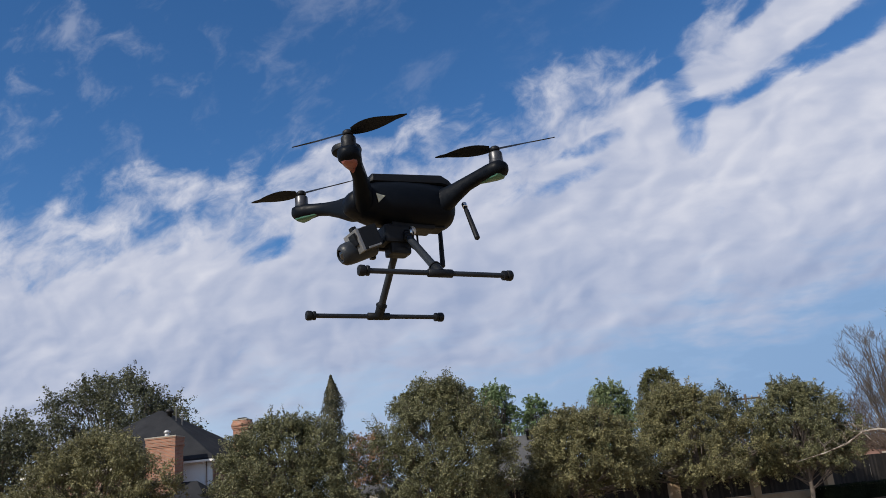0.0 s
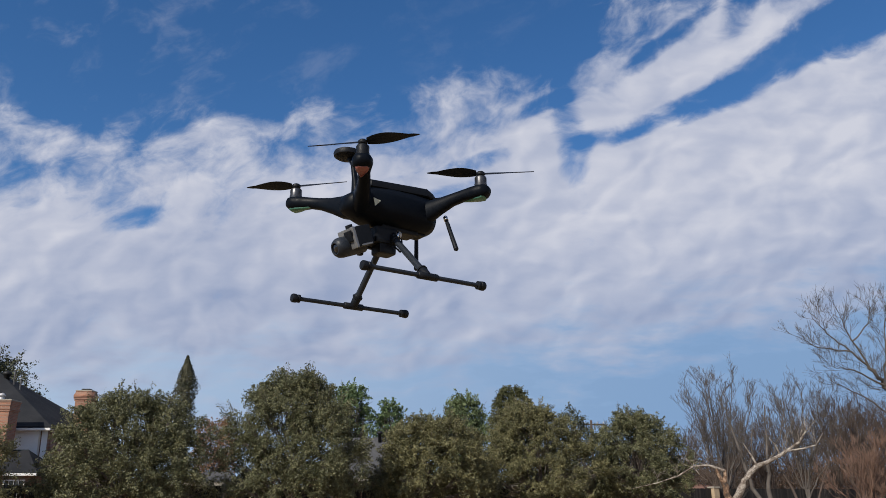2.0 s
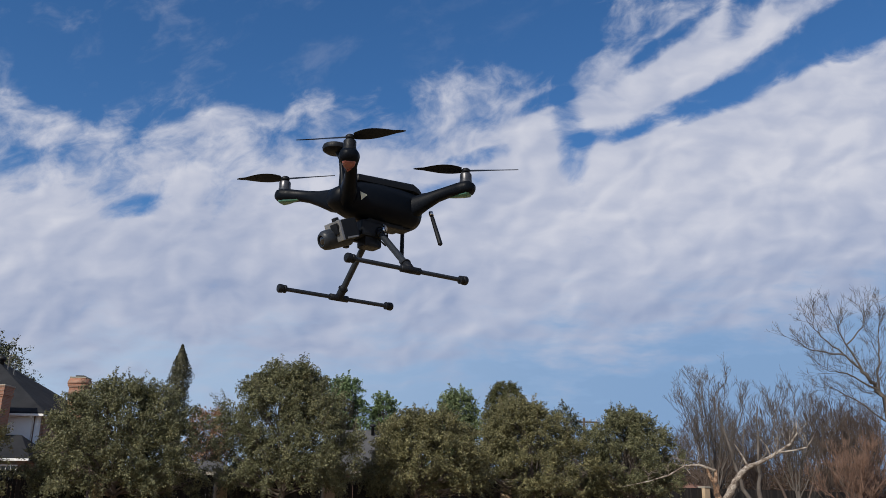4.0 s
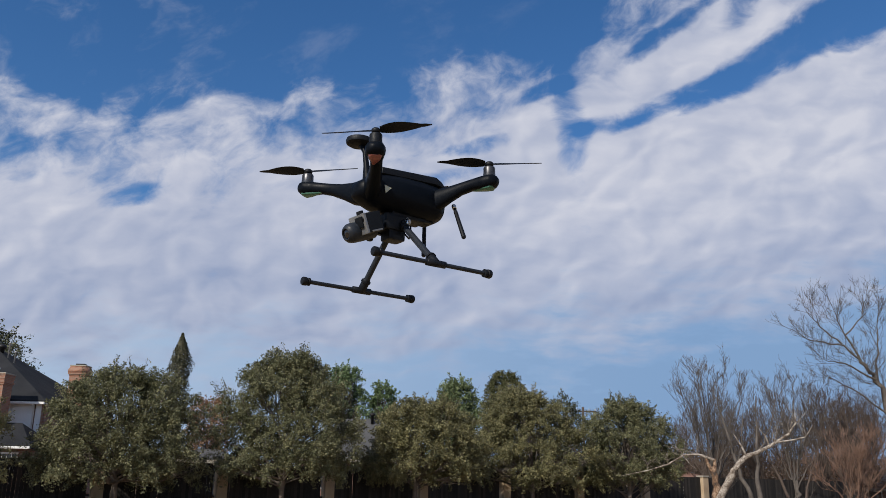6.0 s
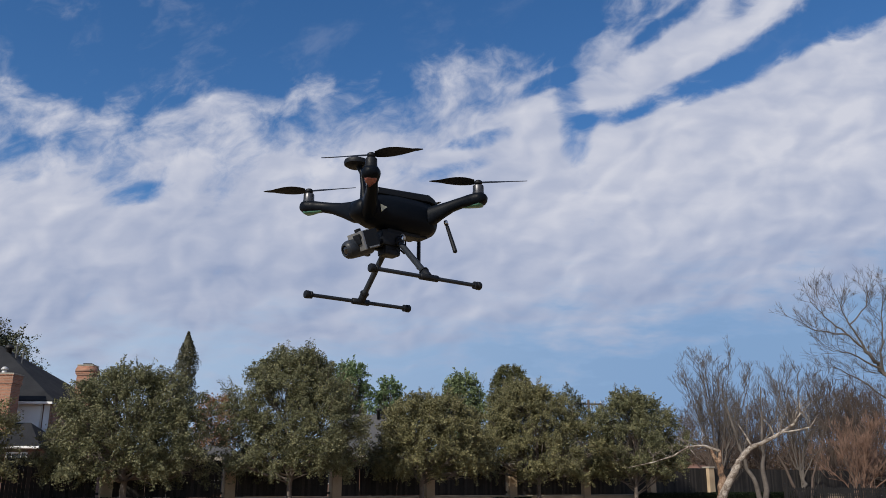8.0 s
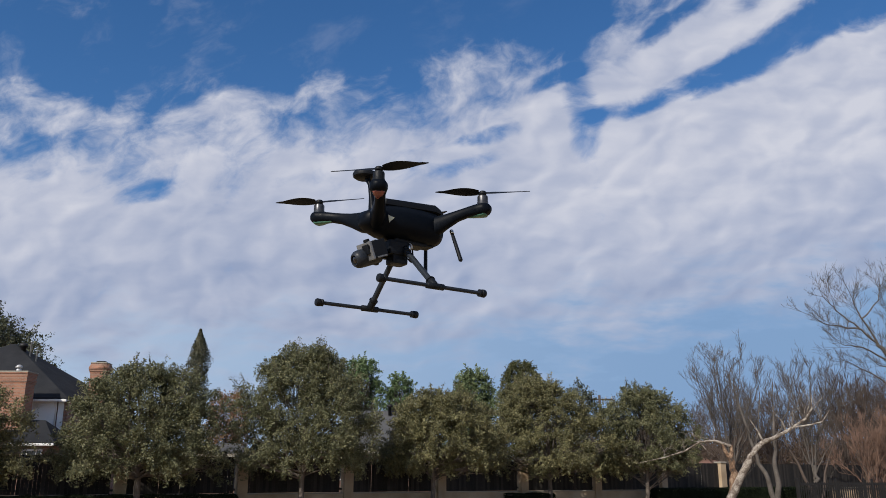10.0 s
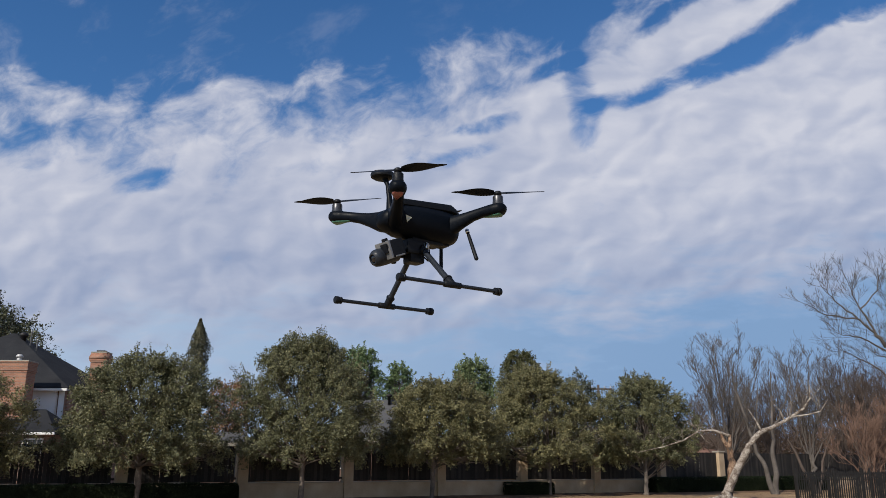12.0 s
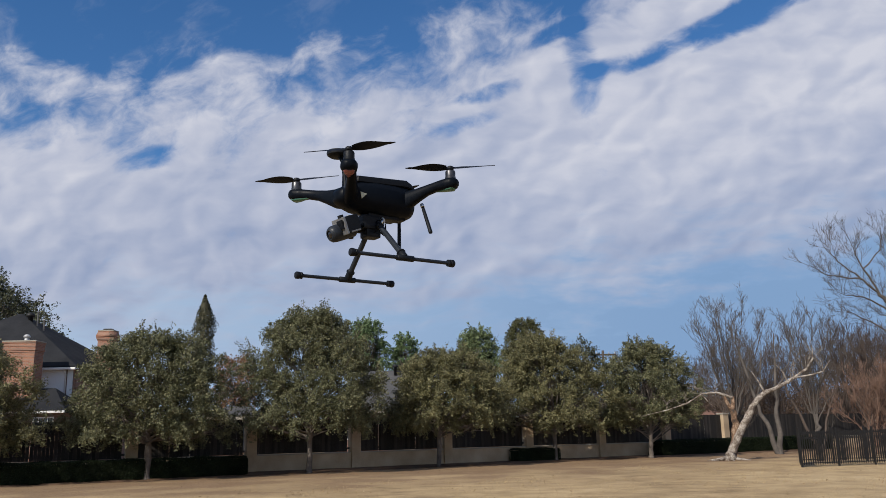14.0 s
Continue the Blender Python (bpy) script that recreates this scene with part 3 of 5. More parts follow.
def fan(seed, height, left, right, count, fork=2.0, deep=1.6, base_r=0.16, trunk=True):
    """Limbs of a fan-shaped winter crown, from a low fork."""
    rng = np.random.default_rng(seed)
    limbs = [([(0, 0, -0.05), (0.03, 0, fork * 0.6), (0, 0, fork)], base_r, base_r * 0.8)] if trunk else []
    for i in range(count):
        f = (i + 0.5) / count
        x = left + (right - left) * f + rng.normal(scale=0.25)
        z = height * (0.97 - 0.30 * (2 * f - 1) ** 2) * rng.uniform(0.88, 1.0)
        y = rng.uniform(-deep, deep)
        s = fork * rng.uniform(0.55, 1.0)
        limbs.append(([(0, 0, s), (x * 0.22, y * 0.3, s + (z - s) * 0.28), (x * 0.58, y * 0.7, s + (z - s) * 0.6), (x * 0.92, y, z - 0.6)], base_r * rng.uniform(0.28, 0.42), 0.014))
    return limbs


# ---- ground ----
def make_ground():
    rng = np.random.default_rng(3)
    bm = bmesh.new()
    xs = np.concatenate([[-3000, -600, -150], np.linspace(-60, 60, 81), [150, 600, 3000]])
    ys = np.concatenate([[-3000, -600, -100], np.linspace(-20, 100, 81), [200, 700, 3000]])
    rows = [[bm.verts.new((x, y, 0.05 * noise.noise(Vector((x * 0.12, y * 0.12, 0))) if -60 < x < 60 and 8 < y < 33 else 0.0)) for x in xs] for y in ys]
    for a, b in zip(rows, rows[1:]):
        for i in range(len(xs) - 1):
            bm.faces.new((a[i], a[i + 1], b[i + 1], b[i]))
    g = part("ground", bm, M_LAWN)
    tagged(g, "dormant straw-coloured lawn with worn patches and thatch", "lawn", kind="structure")
    n = 26000
    p = np.stack([rng.uniform(-22, 26, n), 15 + 30 * rng.uniform(0, 1, n) ** 1.3, np.full(n, 0.012)], 1)
    keep = np.array([noise.noise(Vector((x * 0.5, y * 0.5, 4))) > -0.1 and x * 0.5113 - y * 0.8594 + 37.12 > 10.5 + 5.0 * noise.noise(Vector((x * 0.3, y * 0.3, 7))) for x, y, z in p])
    p = p[keep]
    nrm = unit(rng, len(p))
    nrm[:, 2] *= 0.4
    grass = part_mesh("dry_grass", leaf_mesh("dry_grass", rng, p, nrm / np.linalg.norm(nrm, axis=1, keepdims=True), 0.035, 0.2), M_STRAW)
    tagged(grass, "short dry straw-coloured grass tufts on the lawn", "grass", kind="stuff")


make_ground()

# ---- boundary wall: stucco columns and low wall, dark board panels ----
WALL_AT, WALL_ALONG = Vector((-8.69, 38.02, 0)), Vector((0.8594, 0.5113, 0))
WALL_TURN = math.degrees(math.atan2(WALL_ALONG.y, WALL_ALONG.x))
BAY = 5.03


def on_wall(s, out=0.0, z=0.0):
    """A place along the wall; out: metres towards the lawn."""
    return WALL_AT + WALL_ALONG * s + Vector((WALL_ALONG.y, -WALL_ALONG.x, 0)) * out + Vector((0, 0, z))


def make_boundary_wall():
    wall = thing("boundary_wall", on_wall(0), "tan stucco boundary wall with columns and dark board panels", "wall", turn=WALL_TURN, kind="structure")
    bm = box(bmesh.new(), (0.46, 0.46, 2.32), (0, 0, 1.16), bevel=0.012)
    column = part("column", bm, M_WALL, wall)
    cap_mesh = box(bmesh.new(), (0.54, 0.54, 0.09), (0, 0, 2.365), bevel=0.015)
    cap = part("cap", cap_mesh, M_CAP, column)
    low = part("low_wall", box(bmesh.new(), (BAY - 0.47, 0.26, 0.74), (BAY / 2, 0, 0.37), bevel=0.01), M_WALL, wall)
    coping = part("coping", box(bmesh.new(), (BAY - 0.47, 0.32, 0.05), (BAY / 2, 0, 0.766), bevel=0.012), M_CAP, wall)
    first = -4
    for i in range(first, 10):
        if i and i < 7:
            c = new("column", column.data)
            c.parent, c.location = wall, (i * BAY, 0, 0)
            k = new("cap", cap.data)
            k.parent = c
        if i < 9:
            if i:
                a = new("low_wall", low.data)
                a.parent, a.location = wall, (i * BAY, 0, 0)
                b = new("coping", coping.data)
                b.parent, b.location = wall, (i * BAY, 0, 0)
            rng = random.Random(40 + i)
            bm = bmesh.new()
            x, end = i * BAY + (0.245 if i < 7 else 0.0), (i + 1) * BAY - (0.245 if i < 6 else 0.0)
            while x + 0.13 < end:
                w = 0.138
                h = 1.50 + rng.uniform(-0.015, 0.015)
                box(bm, (w, 0.022, h), (x + w / 2, rng.uniform(-0.006, 0.006), 0.80 + h / 2))
                x += 0.142 + (rng.uniform(0.008, 0.02) if rng.random() < 0.12 else 0)
            for z in (0.95, 2.10):
                box(bm, (end - i * BAY - 0.245, 0.04, 0.09), ((i * BAY + 0.245 + end) / 2, 0.04, z))
            part("fence_panel", bm, M_FENCE, wall, "panel of dark-stained upright boards")


make_boundary_wall()


def make_mulch():
    """Leaf litter and bare earth in front of the wall, with a ragged edge and scattered leaves."""
    bm = bmesh.new()
    n, rows = 260, []
    for i in range(n + 1):
        s = -18 + 54 * i / n
        depth = 2.4 + 0.8 * noise.noise(Vector((s * 0.25, 0, 2))) + 0.6 * noise.noise(Vector((s * 1.3, 0, 5)))
        rows.append([bm.verts.new(on_wall(s, 0.1 + depth * f, z + 0.015 * noise.noise(Vector((s * 2, f * 9, 0))))) for f, z in ((0, 0.07), (0.3, 0.075), (0.6, 0.06), (0.85, 0.045), (1.0, -0.04))])
    for a, b in zip(rows, rows[1:]):
        for j in range(4):
            bm.faces.new((a[j], a[j + 1], b[j + 1], b[j]))
    tagged(part("mulch_bed", bm, M_MULCH), "brown leaf litter and mulch along the wall", "mulch", kind="structure")
    rng = np.random.default_rng(17)
    m = 9000
    s, out = rng.uniform(-18, 36, m), np.abs(rng.normal(scale=3.4, size=m)) + 0.3
    p = np.array([on_wall(a, b, 0.05 if b < 5 else 0.03)[:] for a, b in zip(s, out)])
    nrm = rng.normal(scale=0.5, size=(m, 3)) + np.array([0, 0, 1.0])
    leaves = part_mesh("fallen_leaves", leaf_mesh("fallen_leaves", rng, p, nrm / np.linalg.norm(nrm, axis=1, keepdims=True), 0.016), M_LITTER)
    tagged(leaves, "scattered brown fallen leaves under the oaks", "leaves", kind="stuff")


make_mulch()


def hedge(s0, s1, out, height, depth, label, seed):
    """A clipped evergreen hedge beside the wall."""
    rng = np.random.default_rng(seed)
    ob = thing("hedge", on_wall((s0 + s1) / 2, out), label, "hedge", "hedges along the wall", WALL_TURN)
    length = s1 - s0
    n = int(15000 * length * (height + depth) / 8)
    p = rng.uniform(-1, 1, (n, 3))
    face = rng.integers(0, 3, n)
    q = p.copy()
    q[face == 0, 2] = 1.0
    q[face == 1, 1] = -1.0
    q[(face == 2), 0] = np.sign(q[face == 2, 0])
    swap = rng.uniform(size=n) < 0.8
    q[(face == 2) & swap] = np.column_stack([p[(face == 2) & swap, 0], -np.ones(((face == 2) & swap).sum()), p[(face == 2) & swap, 2]])
    nrm = q ** 5 + rng.normal(scale=0.5, size=(n, 3))
    nrm /= np.linalg.norm(nrm, axis=1, keepdims=True)
    q *= 1 - 0.06 * (np.abs(q) ** 6).sum(1, keepdims=True) / 3
    wob = 1 + 0.06 * np.sin(q[:, :1] * length * 2.1) + 0.05 * rng.normal(size=(n, 1))
    v = np.column_stack([q[:, 0] * length / 2, q[:, 1] * depth / 2 * wob[:, 0], height / 2 + q[:, 2] * height / 2 * wob[:, 0]])
    v[:, 2] = np.maximum(v[:, 2], 0.01)
    # core and leaves both wear the green with tree shade in it
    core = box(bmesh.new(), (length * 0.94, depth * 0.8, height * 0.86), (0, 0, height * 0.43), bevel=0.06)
    part("branches", core, M_HEDGE_SHADED, ob)
    part_mesh("leaves", leaf_mesh("leaves", rng, v, nrm, 0.036), M_HEDGE_SHADED, ob)


hedge(-14.0, -0.55, 1.5, 0.78, 1.1, "long clipped dark green hedge in front of the wall", 11)
hedge(13.6, 16.4, 0.75, 0.66, 0.9, "short rounded dark green hedge by the wall", 12)
hedge(23.2, 39.0, 0.95, 0.85, 1.0, "low dark green hedge under the far wall panels", 13)

# ---- row of live oaks on the lawn ----
OAKS = "row of live oaks"
leafy_tree("live_oak", (-18.6, 31.6, 0), 5.6, 1.35, 4.0, 3.4, M_OAK_OLIVE, "broad olive-green live oak at the end of the row", 21, 210, 115000, 0.041, 0.55, group=OAKS)
leafy_tree("live_oak", (-11.8, 33.9, 0), 5.75, 1.5, 3.7, 3.1, M_OAK, "round dark green live oak behind a clipped hedge", 22, 200, 112500, 0.041, 0.54, group=OAKS, trunk_r=0.13)
leafy_tree("live_oak", (-5.9, 36.8, 0), 6.95, 1.8, 3.6, 3.1, M_OAK, "tall full dark green live oak with sparse top shoots", 23, 240, 130000, 0.041, 0.55, group=OAKS, trunk_r=0.12, lean=0.18, tall=0.62, sprigs=200)
leafy_tree("live_oak", (-0.4, 40.4, 0), 5.4, 1.75, 3.4, 2.9, M_OAK_OLIVE, "spreading olive-green live oak on a slim trunk", 24, 180, 100000, 0.043, 0.52, group=OAKS, trunk_r=0.11, shift=(0.5, 0))
leafy_tree("live_oak", (5.65, 45.3, 0), 6.5, 1.65, 3.7, 2.9, M_OAK_OLIVE, "dense yellow-green live oak with a high crown", 25, 200, 105000, 0.044, 0.55, group=OAKS, trunk_r=0.13, lean=0.12, tall=0.6, shift=(-0.7, 0))
leafy_tree("live_oak", (10.97, 46.5, 0), 6.2, 1.75, 3.1, 2.5, M_OAK, "dark green live oak forked low on its trunk", 26, 170, 87500, 0.044, 0.52, group=OAKS, trunk_r=0.12, fork=0.7, sprigs=150)

# ---- trees beyond the wall ----
leafy_tree("live_oak", (-36.0, 63.0, 0), 14.1, 4.0, 7.2, 6.0, M_OAK_DARK, "large dark oak towering behind the brick house", 31, 190, 60000, 0.095, 1.25, 0.35, lean=0.4)
leafy_tree("live_oak", (-43.5, 60.0, 0), 11.3, 2.5, 5.8, 5.0, M_OAK_DARK, "dark broad oak beyond the boundary wall", 32, 130, 36000, 0.10, 1.2, 0.3)
leafy_tree("loblolly_pine", (-8.0, 85.0, 0), 12.9, 7.5, 3.0, 2.8, M_PINE, "bright green pine with an open rounded crown", 33, 46, 17000, 0.10, 0.85, 0.2, sprigs=20)
leafy_tree("loblolly_pine", (-4.0, 85.0, 0), 11.3, 7.0, 1.8, 1.8, M_PINE, "smaller bright green pine with open crown", 34, 26, 9000, 0.10, 0.75, 0.17, sprigs=10)
leafy_tree("pear_tree", (7.1, 75.0, 0), 11.35, 5.0, 2.5, 2.4, M_DOME, "tall dome-topped yellow-green tree beyond the wall", 35, 420, 60000, 0.055, 0.34, 0.2, sprigs=4, lean=0.2, tall=0.45)
leafy_tree("red_oak", (-11.9, 48.0, 0), 6.0, 1.6, 1.9, 1.6, M_RUST, "small oak with rust-brown winter leaves", 36, 70, 9000, 0.065, 0.5, 0.09, sprigs=50)
leafy_tree("live_oak", (1.9, 50.0, 0), 7.5, 1.8, 2.3, 2.2, M_GREEN_OAK, "leafy bright green oak rising over the wall", 37, 110, 30000, 0.062, 0.55, 0.14)
leafy_tree("cedar_elm", (9.3, 56.0, 0), 7.3, 2.0, 2.0, 1.8, M_OAK_DARK, "thin dark tree with feathery shoots above the wall", 38, 50, 9000, 0.065, 0.55, 0.12, sprigs=80)


def cypress(at, height, radius, seed):
    rng = np.random.default_rng(seed)
    tree = thing("italian_cypress", at, "narrow pointed dark green cypress", "tree")
    n = 15000
    zf = 1 - rng.uniform(0.0, 1.0, n) ** 1.25 * 0.96
    a = rng.uniform(0, 2 * math.pi, n)
    # widest at three quarters of the height, ragged and thin below
    r = radius * np.minimum(np.minimum(1, 4.2 * (1 - zf) ** 0.85), 0.62 + 0.55 * zf) * rng.uniform(0.30, 1.0, n) ** 0.5
    r *= 1 + 0.16 * np.sin(2 * a + 9 * zf) + 0.16 * np.sin(23 * zf + a) + 0.14 * np.sin(47 * zf + 3 * a) + 0.07 * rng.normal(size=n)
    d = np.column_stack([np.cos(a), np.sin(a), np.full(n, 0.5)])
    p = np.column_stack([np.cos(a) * r, np.sin(a) * r, zf * height])
    nrm = d + rng.normal(scale=0.4, size=(n, 3))
    nrm /= np.linalg.norm(nrm, axis=1, keepdims=True)
    part_mesh("trunk", branch_mesh("trunk", [([(0, 0, -0.05), (0, 0, height * 0.9)], [0.14, 0.02], 7)]), M_BARK, tree)
    part_mesh("crown", leaf_mesh("crown", rng, p, nrm, 0.085, 0.3), M_CYPRESS, tree)


cypress((-14.4, 50.0, 0), 9.95, 0.62, 41)


def brush(name, label, centre, half, height, mat, seed, n, leaf=0.09):
    """A far, low, uneven mass of thin growth, too fine to count."""
    rng = np.random.default_rng(seed)
    x = rng.uniform(-1, 1, n)
    top = np.array([0.62 + 0.38 * noise.noise(Vector((v * half[0] * 0.32, seed, 0))) + 0.16 * noise.noise(Vector((v * half[0] * 1.3, seed, 9))) for v in x])
    p = np.column_stack([centre[0] + x * half[0], centre[1] + rng.uniform(-1, 1, n) * half[1], height * top * rng.uniform(0, 1, n) ** 0.6])
    ob = part_mesh(name, leaf_mesh(name, rng, p, unit(rng, n), leaf, 0.3), mat)
    tagged(ob, label, "bushes", kind="stuff")


brush("far_brush", "brown winter brush beyond the boundary wall", (27, 76), (15, 6), 7.0, M_BRUSH, 51, 90000, 0.10)
brush("far_woods", "distant dull green line of trees", (-20, 100), (60, 6), 6.5, M_OAK_DARK, 52, 40000, 0.22)
brush("far_woods", "distant brown line of winter trees", (62, 105), (52, 6), 8.5, M_BRUSH, 53, 60000, 0.16)

# ---- leafless trees ----
limbed_tree("bare_elm", (18.5, 55.0, 0), "leafless grey elm with a fine fan of twigs", 61, fan(161, 10.7, -2.8, 2.8, 12), M_TWIG)
limbed_tree("bare_elm", (24.9, 58.0, 0), "leafless brown-grey elm with upright limbs", 62, fan(162, 10.3, -2.6, 3.0, 11), M_TWIG)
thicket = limbed_tree("bare_elm", (21.8, 66.0, 0), "leafless brown tree in the winter thicket", 65, fan(165, 8.8, -3.2, 3.2, 13), M_TWIG_BROWN, group="winter thicket")
for x, y, turn, size in ((29.4, 63.0, 140, 1.12), (34.5, 68.0, 60, 1.1), (26.6, 73.0, 200, 1.0), (33.0, 78.0, 300, 1.05), (38.5, 74.0, 20, 1.15), (28.2, 57.5, 330, 1.0), (31.8, 64.0, 170, 0.95), (23.4, 60.5, 80, 0.85), (24.5, 82.0, 100, 0.95), (18.6, 80.0, 250, 0.72)):
    twin = copy_thing(thicket, Matrix.Translation((x, y, 0)) @ pose(0, 0, 0, 0, 0, turn))
    twin.scale = (size, size, size)
limbed_tree("bare_elm", (18.3, 76.0, 0), "distant low leafless brown tree", 72, fan(172, 5.6, -3.4, 3.4, 10, 1.2), M_TWIG_BROWN)
limbed_tree("bare_pecan", (32.3, 60.0, 0), "tall leafless pecan with spreading crooked limbs", 63,
            [([(1.3, 0, -0.05), (1.1, 0, 4.0), (0.5, 0, 8.6), (-0.35, 0, 9.9), (-0.9, 0, 10.8)], 0.22, 0.12), ([(-0.9, 0, 10.8), (-2.1, 0, 11.9), (-3.1, 0.2, 12.0), (-4.4, 0.3, 12.2), (-5.5, 0.2, 12.9)], 0.085, 0.02),
             ([(-0.9, 0, 10.8), (-1.7, 0.2, 12.6), (-2.4, 0.2, 14.7)], 0.085, 0.02), ([(-2.1, 0, 11.9), (-3.3, 0.4, 13.2), (-4.1, 0.6, 14.3)], 0.07, 0.02), ([(0.2, 0, 9.2), (0.6, 0.1, 12.0), (0.9, 0, 14.5)], 0.085, 0.02),
             ([(0.1, 0, 9.4), (-2.2, -0.3, 10.4), (-3.8, -0.5, 10.7)], 0.08, 0.02), ([(-1.7, 0.2, 12.6), (-0.6, -0.4, 13.9), (-0.3, -0.4, 15.0)], 0.06, 0.02), ([(0.6, 0, 7.0), (-1.2, 0.6, 8.6), (-2.9, 0.8, 9.6)], 0.08, 0.02)],
            M_TWIG, twig=1.25, depth=3, every=0.27, up=0.18, from_part=0.35)
limbed_tree("crepe_myrtle", (22.9, 46.0, 0), "leafless reddish multi-stemmed crepe myrtle", 66, fan(166, 4.9, -2.3, 2.6, 12, 0.7, 1.5, 0.09), M_TWIG_RED, 0.8, 3, 0.32, kids=(2, 4), thick=0.013)
limbed_tree("bare_elm", (18.6, 48.5, 0), "leafless pale-barked tree with twin trunks", 67,
            [([(0, 0, -0.05), (-0.35, 0, 1.2), (-0.9, 0, 2.7), (-1.5, 0.3, 5.2), (-1.7, 0.3, 6.8)], 0.17, 0.03), ([(0.1, 0, -0.05), (0.1, 0, 2.0), (0.2, 0, 3.6), (0.5, 0.2, 6.8)], 0.18, 0.03),
             ([(0.2, 0, 3.4), (1.0, 0, 5.0), (1.6, 0.2, 6.6)], 0.07, 0.02), ([(-0.9, 0, 2.7), (-0.5, 0.2, 4.5), (-0.3, 0.2, 6.2)], 0.07, 0.02)], M_TWIG, 1.0, 3, 0.5, from_part=0.5)
limbed_tree("bare_elm", (21.4, 49.5, 0), "leafless slanting tree behind the iron fence", 68,
            [([(0, 0, -0.05), (-0.7, 0, 1.5), (-1.6, 0, 3.4), (-2.0, 0.2, 5.5)], 0.12, 0.025), ([(0.1, 0, -0.05), (0.5, 0, 1.7), (1.3, 0, 3.6)], 0.10, 0.025)], M_TWIG_BROWN, 0.9, 3, 0.45, from_part=0.45)


def sycamore():
    """Pale leaning trunk with a broken, torn neighbour from one base."""
    tree = thing("broken_sycamore", (13.45, 41.3, 0), "leaning pale-barked tree with a torn broken trunk", "tree")
    dice = random.Random(71)
    br = [([(0, 0, -0.05), (0.15, 0, 0.35), (0.55, 0, 1.15), (1.05, 0, 1.95), (1.45, 0, 2.65), (2.0, 0, 3.15)], [0.30, 0.23, 0.19, 0.17, 0.14, 0.11], 10),
          ([(2.0, 0, 3.15), (2.6, 0, 3.35), (3.4, 0.1, 3.75), (4.2, 0.1, 4.25), (4.55, 0.1, 4.75), (4.6, 0.1, 5.4)], [0.11, 0.09, 0.075, 0.06, 0.04, 0.015], 8),
          ([(3.6, 0.1, 3.85), (4.3, -0.1, 3.95), (4.9, -0.1, 4.1), (5.3, -0.1, 4.65)], [0.05, 0.045, 0.03, 0.012], 6),
          ([(2.0, 0, 3.15), (1.8, 0, 3.6), (1.45, 0, 4.2)], [0.06, 0.045, 0.015], 6),
          ([(3.2, 0.1, 3.65), (3.0, 0, 4.1), (2.6, 0, 4.6)], [0.05, 0.035, 0.012], 6)]
    for k in range(16):
        s = np.array([(3.4, 0.1, 3.75), (4.2, 0.1, 4.25), (4.55, 0.1, 4.75), (4.9, -0.1, 4.1)][k % 4])
        grow(dice, br, s, (dice.uniform(-0.5, 0.7), dice.uniform(-0.4, 0.4), dice.uniform(0.3, 1)), 0.7, 0.014, 1, 0.5, 0.2)
    part_mesh("trunk", branch_mesh("trunk", [gnarl(*b, 80 + i, rough=0.13) if len(b[0]) > 3 and b[2] > 5 else b for i, b in enumerate(br)]), M_SYCAMORE, tree)
    torn = [([(0.2, 0.1, 0.1), (0.38, 0.1, 0.9), (0.48, 0.1, 1.7), (0.42, 0.1, 2.4), (0.5, 0.1, 3.0)], [0.19, 0.17, 0.16, 0.14, 0.06], 9),
            ([(0.42, 0.1, 2.2), (0.1, 0.1, 2.9), (0.05, 0.1, 3.1)], [0.10, 0.08, 0.03], 7)]
    part_mesh("broken_trunk", branch_mesh("broken_trunk", [gnarl(*b, 90 + i, rough=0.12) for i, b in enumerate(torn)]), M_STUMP, tree, "torn orange-brown broken trunk")
    limb = [([(0.45, 0.1, 2.95), (-0.3, 0.1, 3.2), (-1.0, 0.1, 3.15), (-1.8, 0.1, 2.7), (-2.8, 0.1, 2.4), (-4.0, 0.1, 2.15)], [0.075, 0.06, 0.045, 0.036, 0.026, 0.010], 7),
            ([(-1.0, 0.1, 3.15), (-1.3, 0.1, 3.5), (-1.7, 0.1, 3.7)], [0.03, 0.02, 0.008], 5), ([(-1.0, 0.1, 3.1), (-0.7, 0.1, 2.7), (-0.4, 0.1, 2.5)], [0.03, 0.02, 0.008], 5)]
    for k in range(14):
        s = [(-0.3, 0.1, 3.2), (-1.0, 0.1, 3.15), (-1.8, 0.1, 2.7), (-2.8, 0.1, 2.4)][k % 4]
        grow(dice, limb, s, (dice.uniform(-0.9, 0.4), dice.uniform(-0.5, 0.5), dice.uniform(-0.6, 0.8)), 0.6, 0.014, 1, 0.6, 0.0, 0.2)
    part_mesh("fallen_limb", branch_mesh("fallen_limb", [gnarl(*b, 95 + i, rough=0.14) if b[2] > 4 else b for i, b in enumerate(limb)]), M_SYCAMORE, tree)
    roots = [([(0, 0, 0.15), (math.cos(a) * 0.5, math.sin(a) * 0.4, 0.05), (math.cos(a) * 1.1, math.sin(a) * 0.8, 0.0)], [0.13, 0.07, 0.02], 6) for a in (0.2, 1.3, 2.6, 3.6, 4.7, 5.6)]
    part_mesh("roots", branch_mesh("roots", roots), M_SYCAMORE, tree)


sycamore()


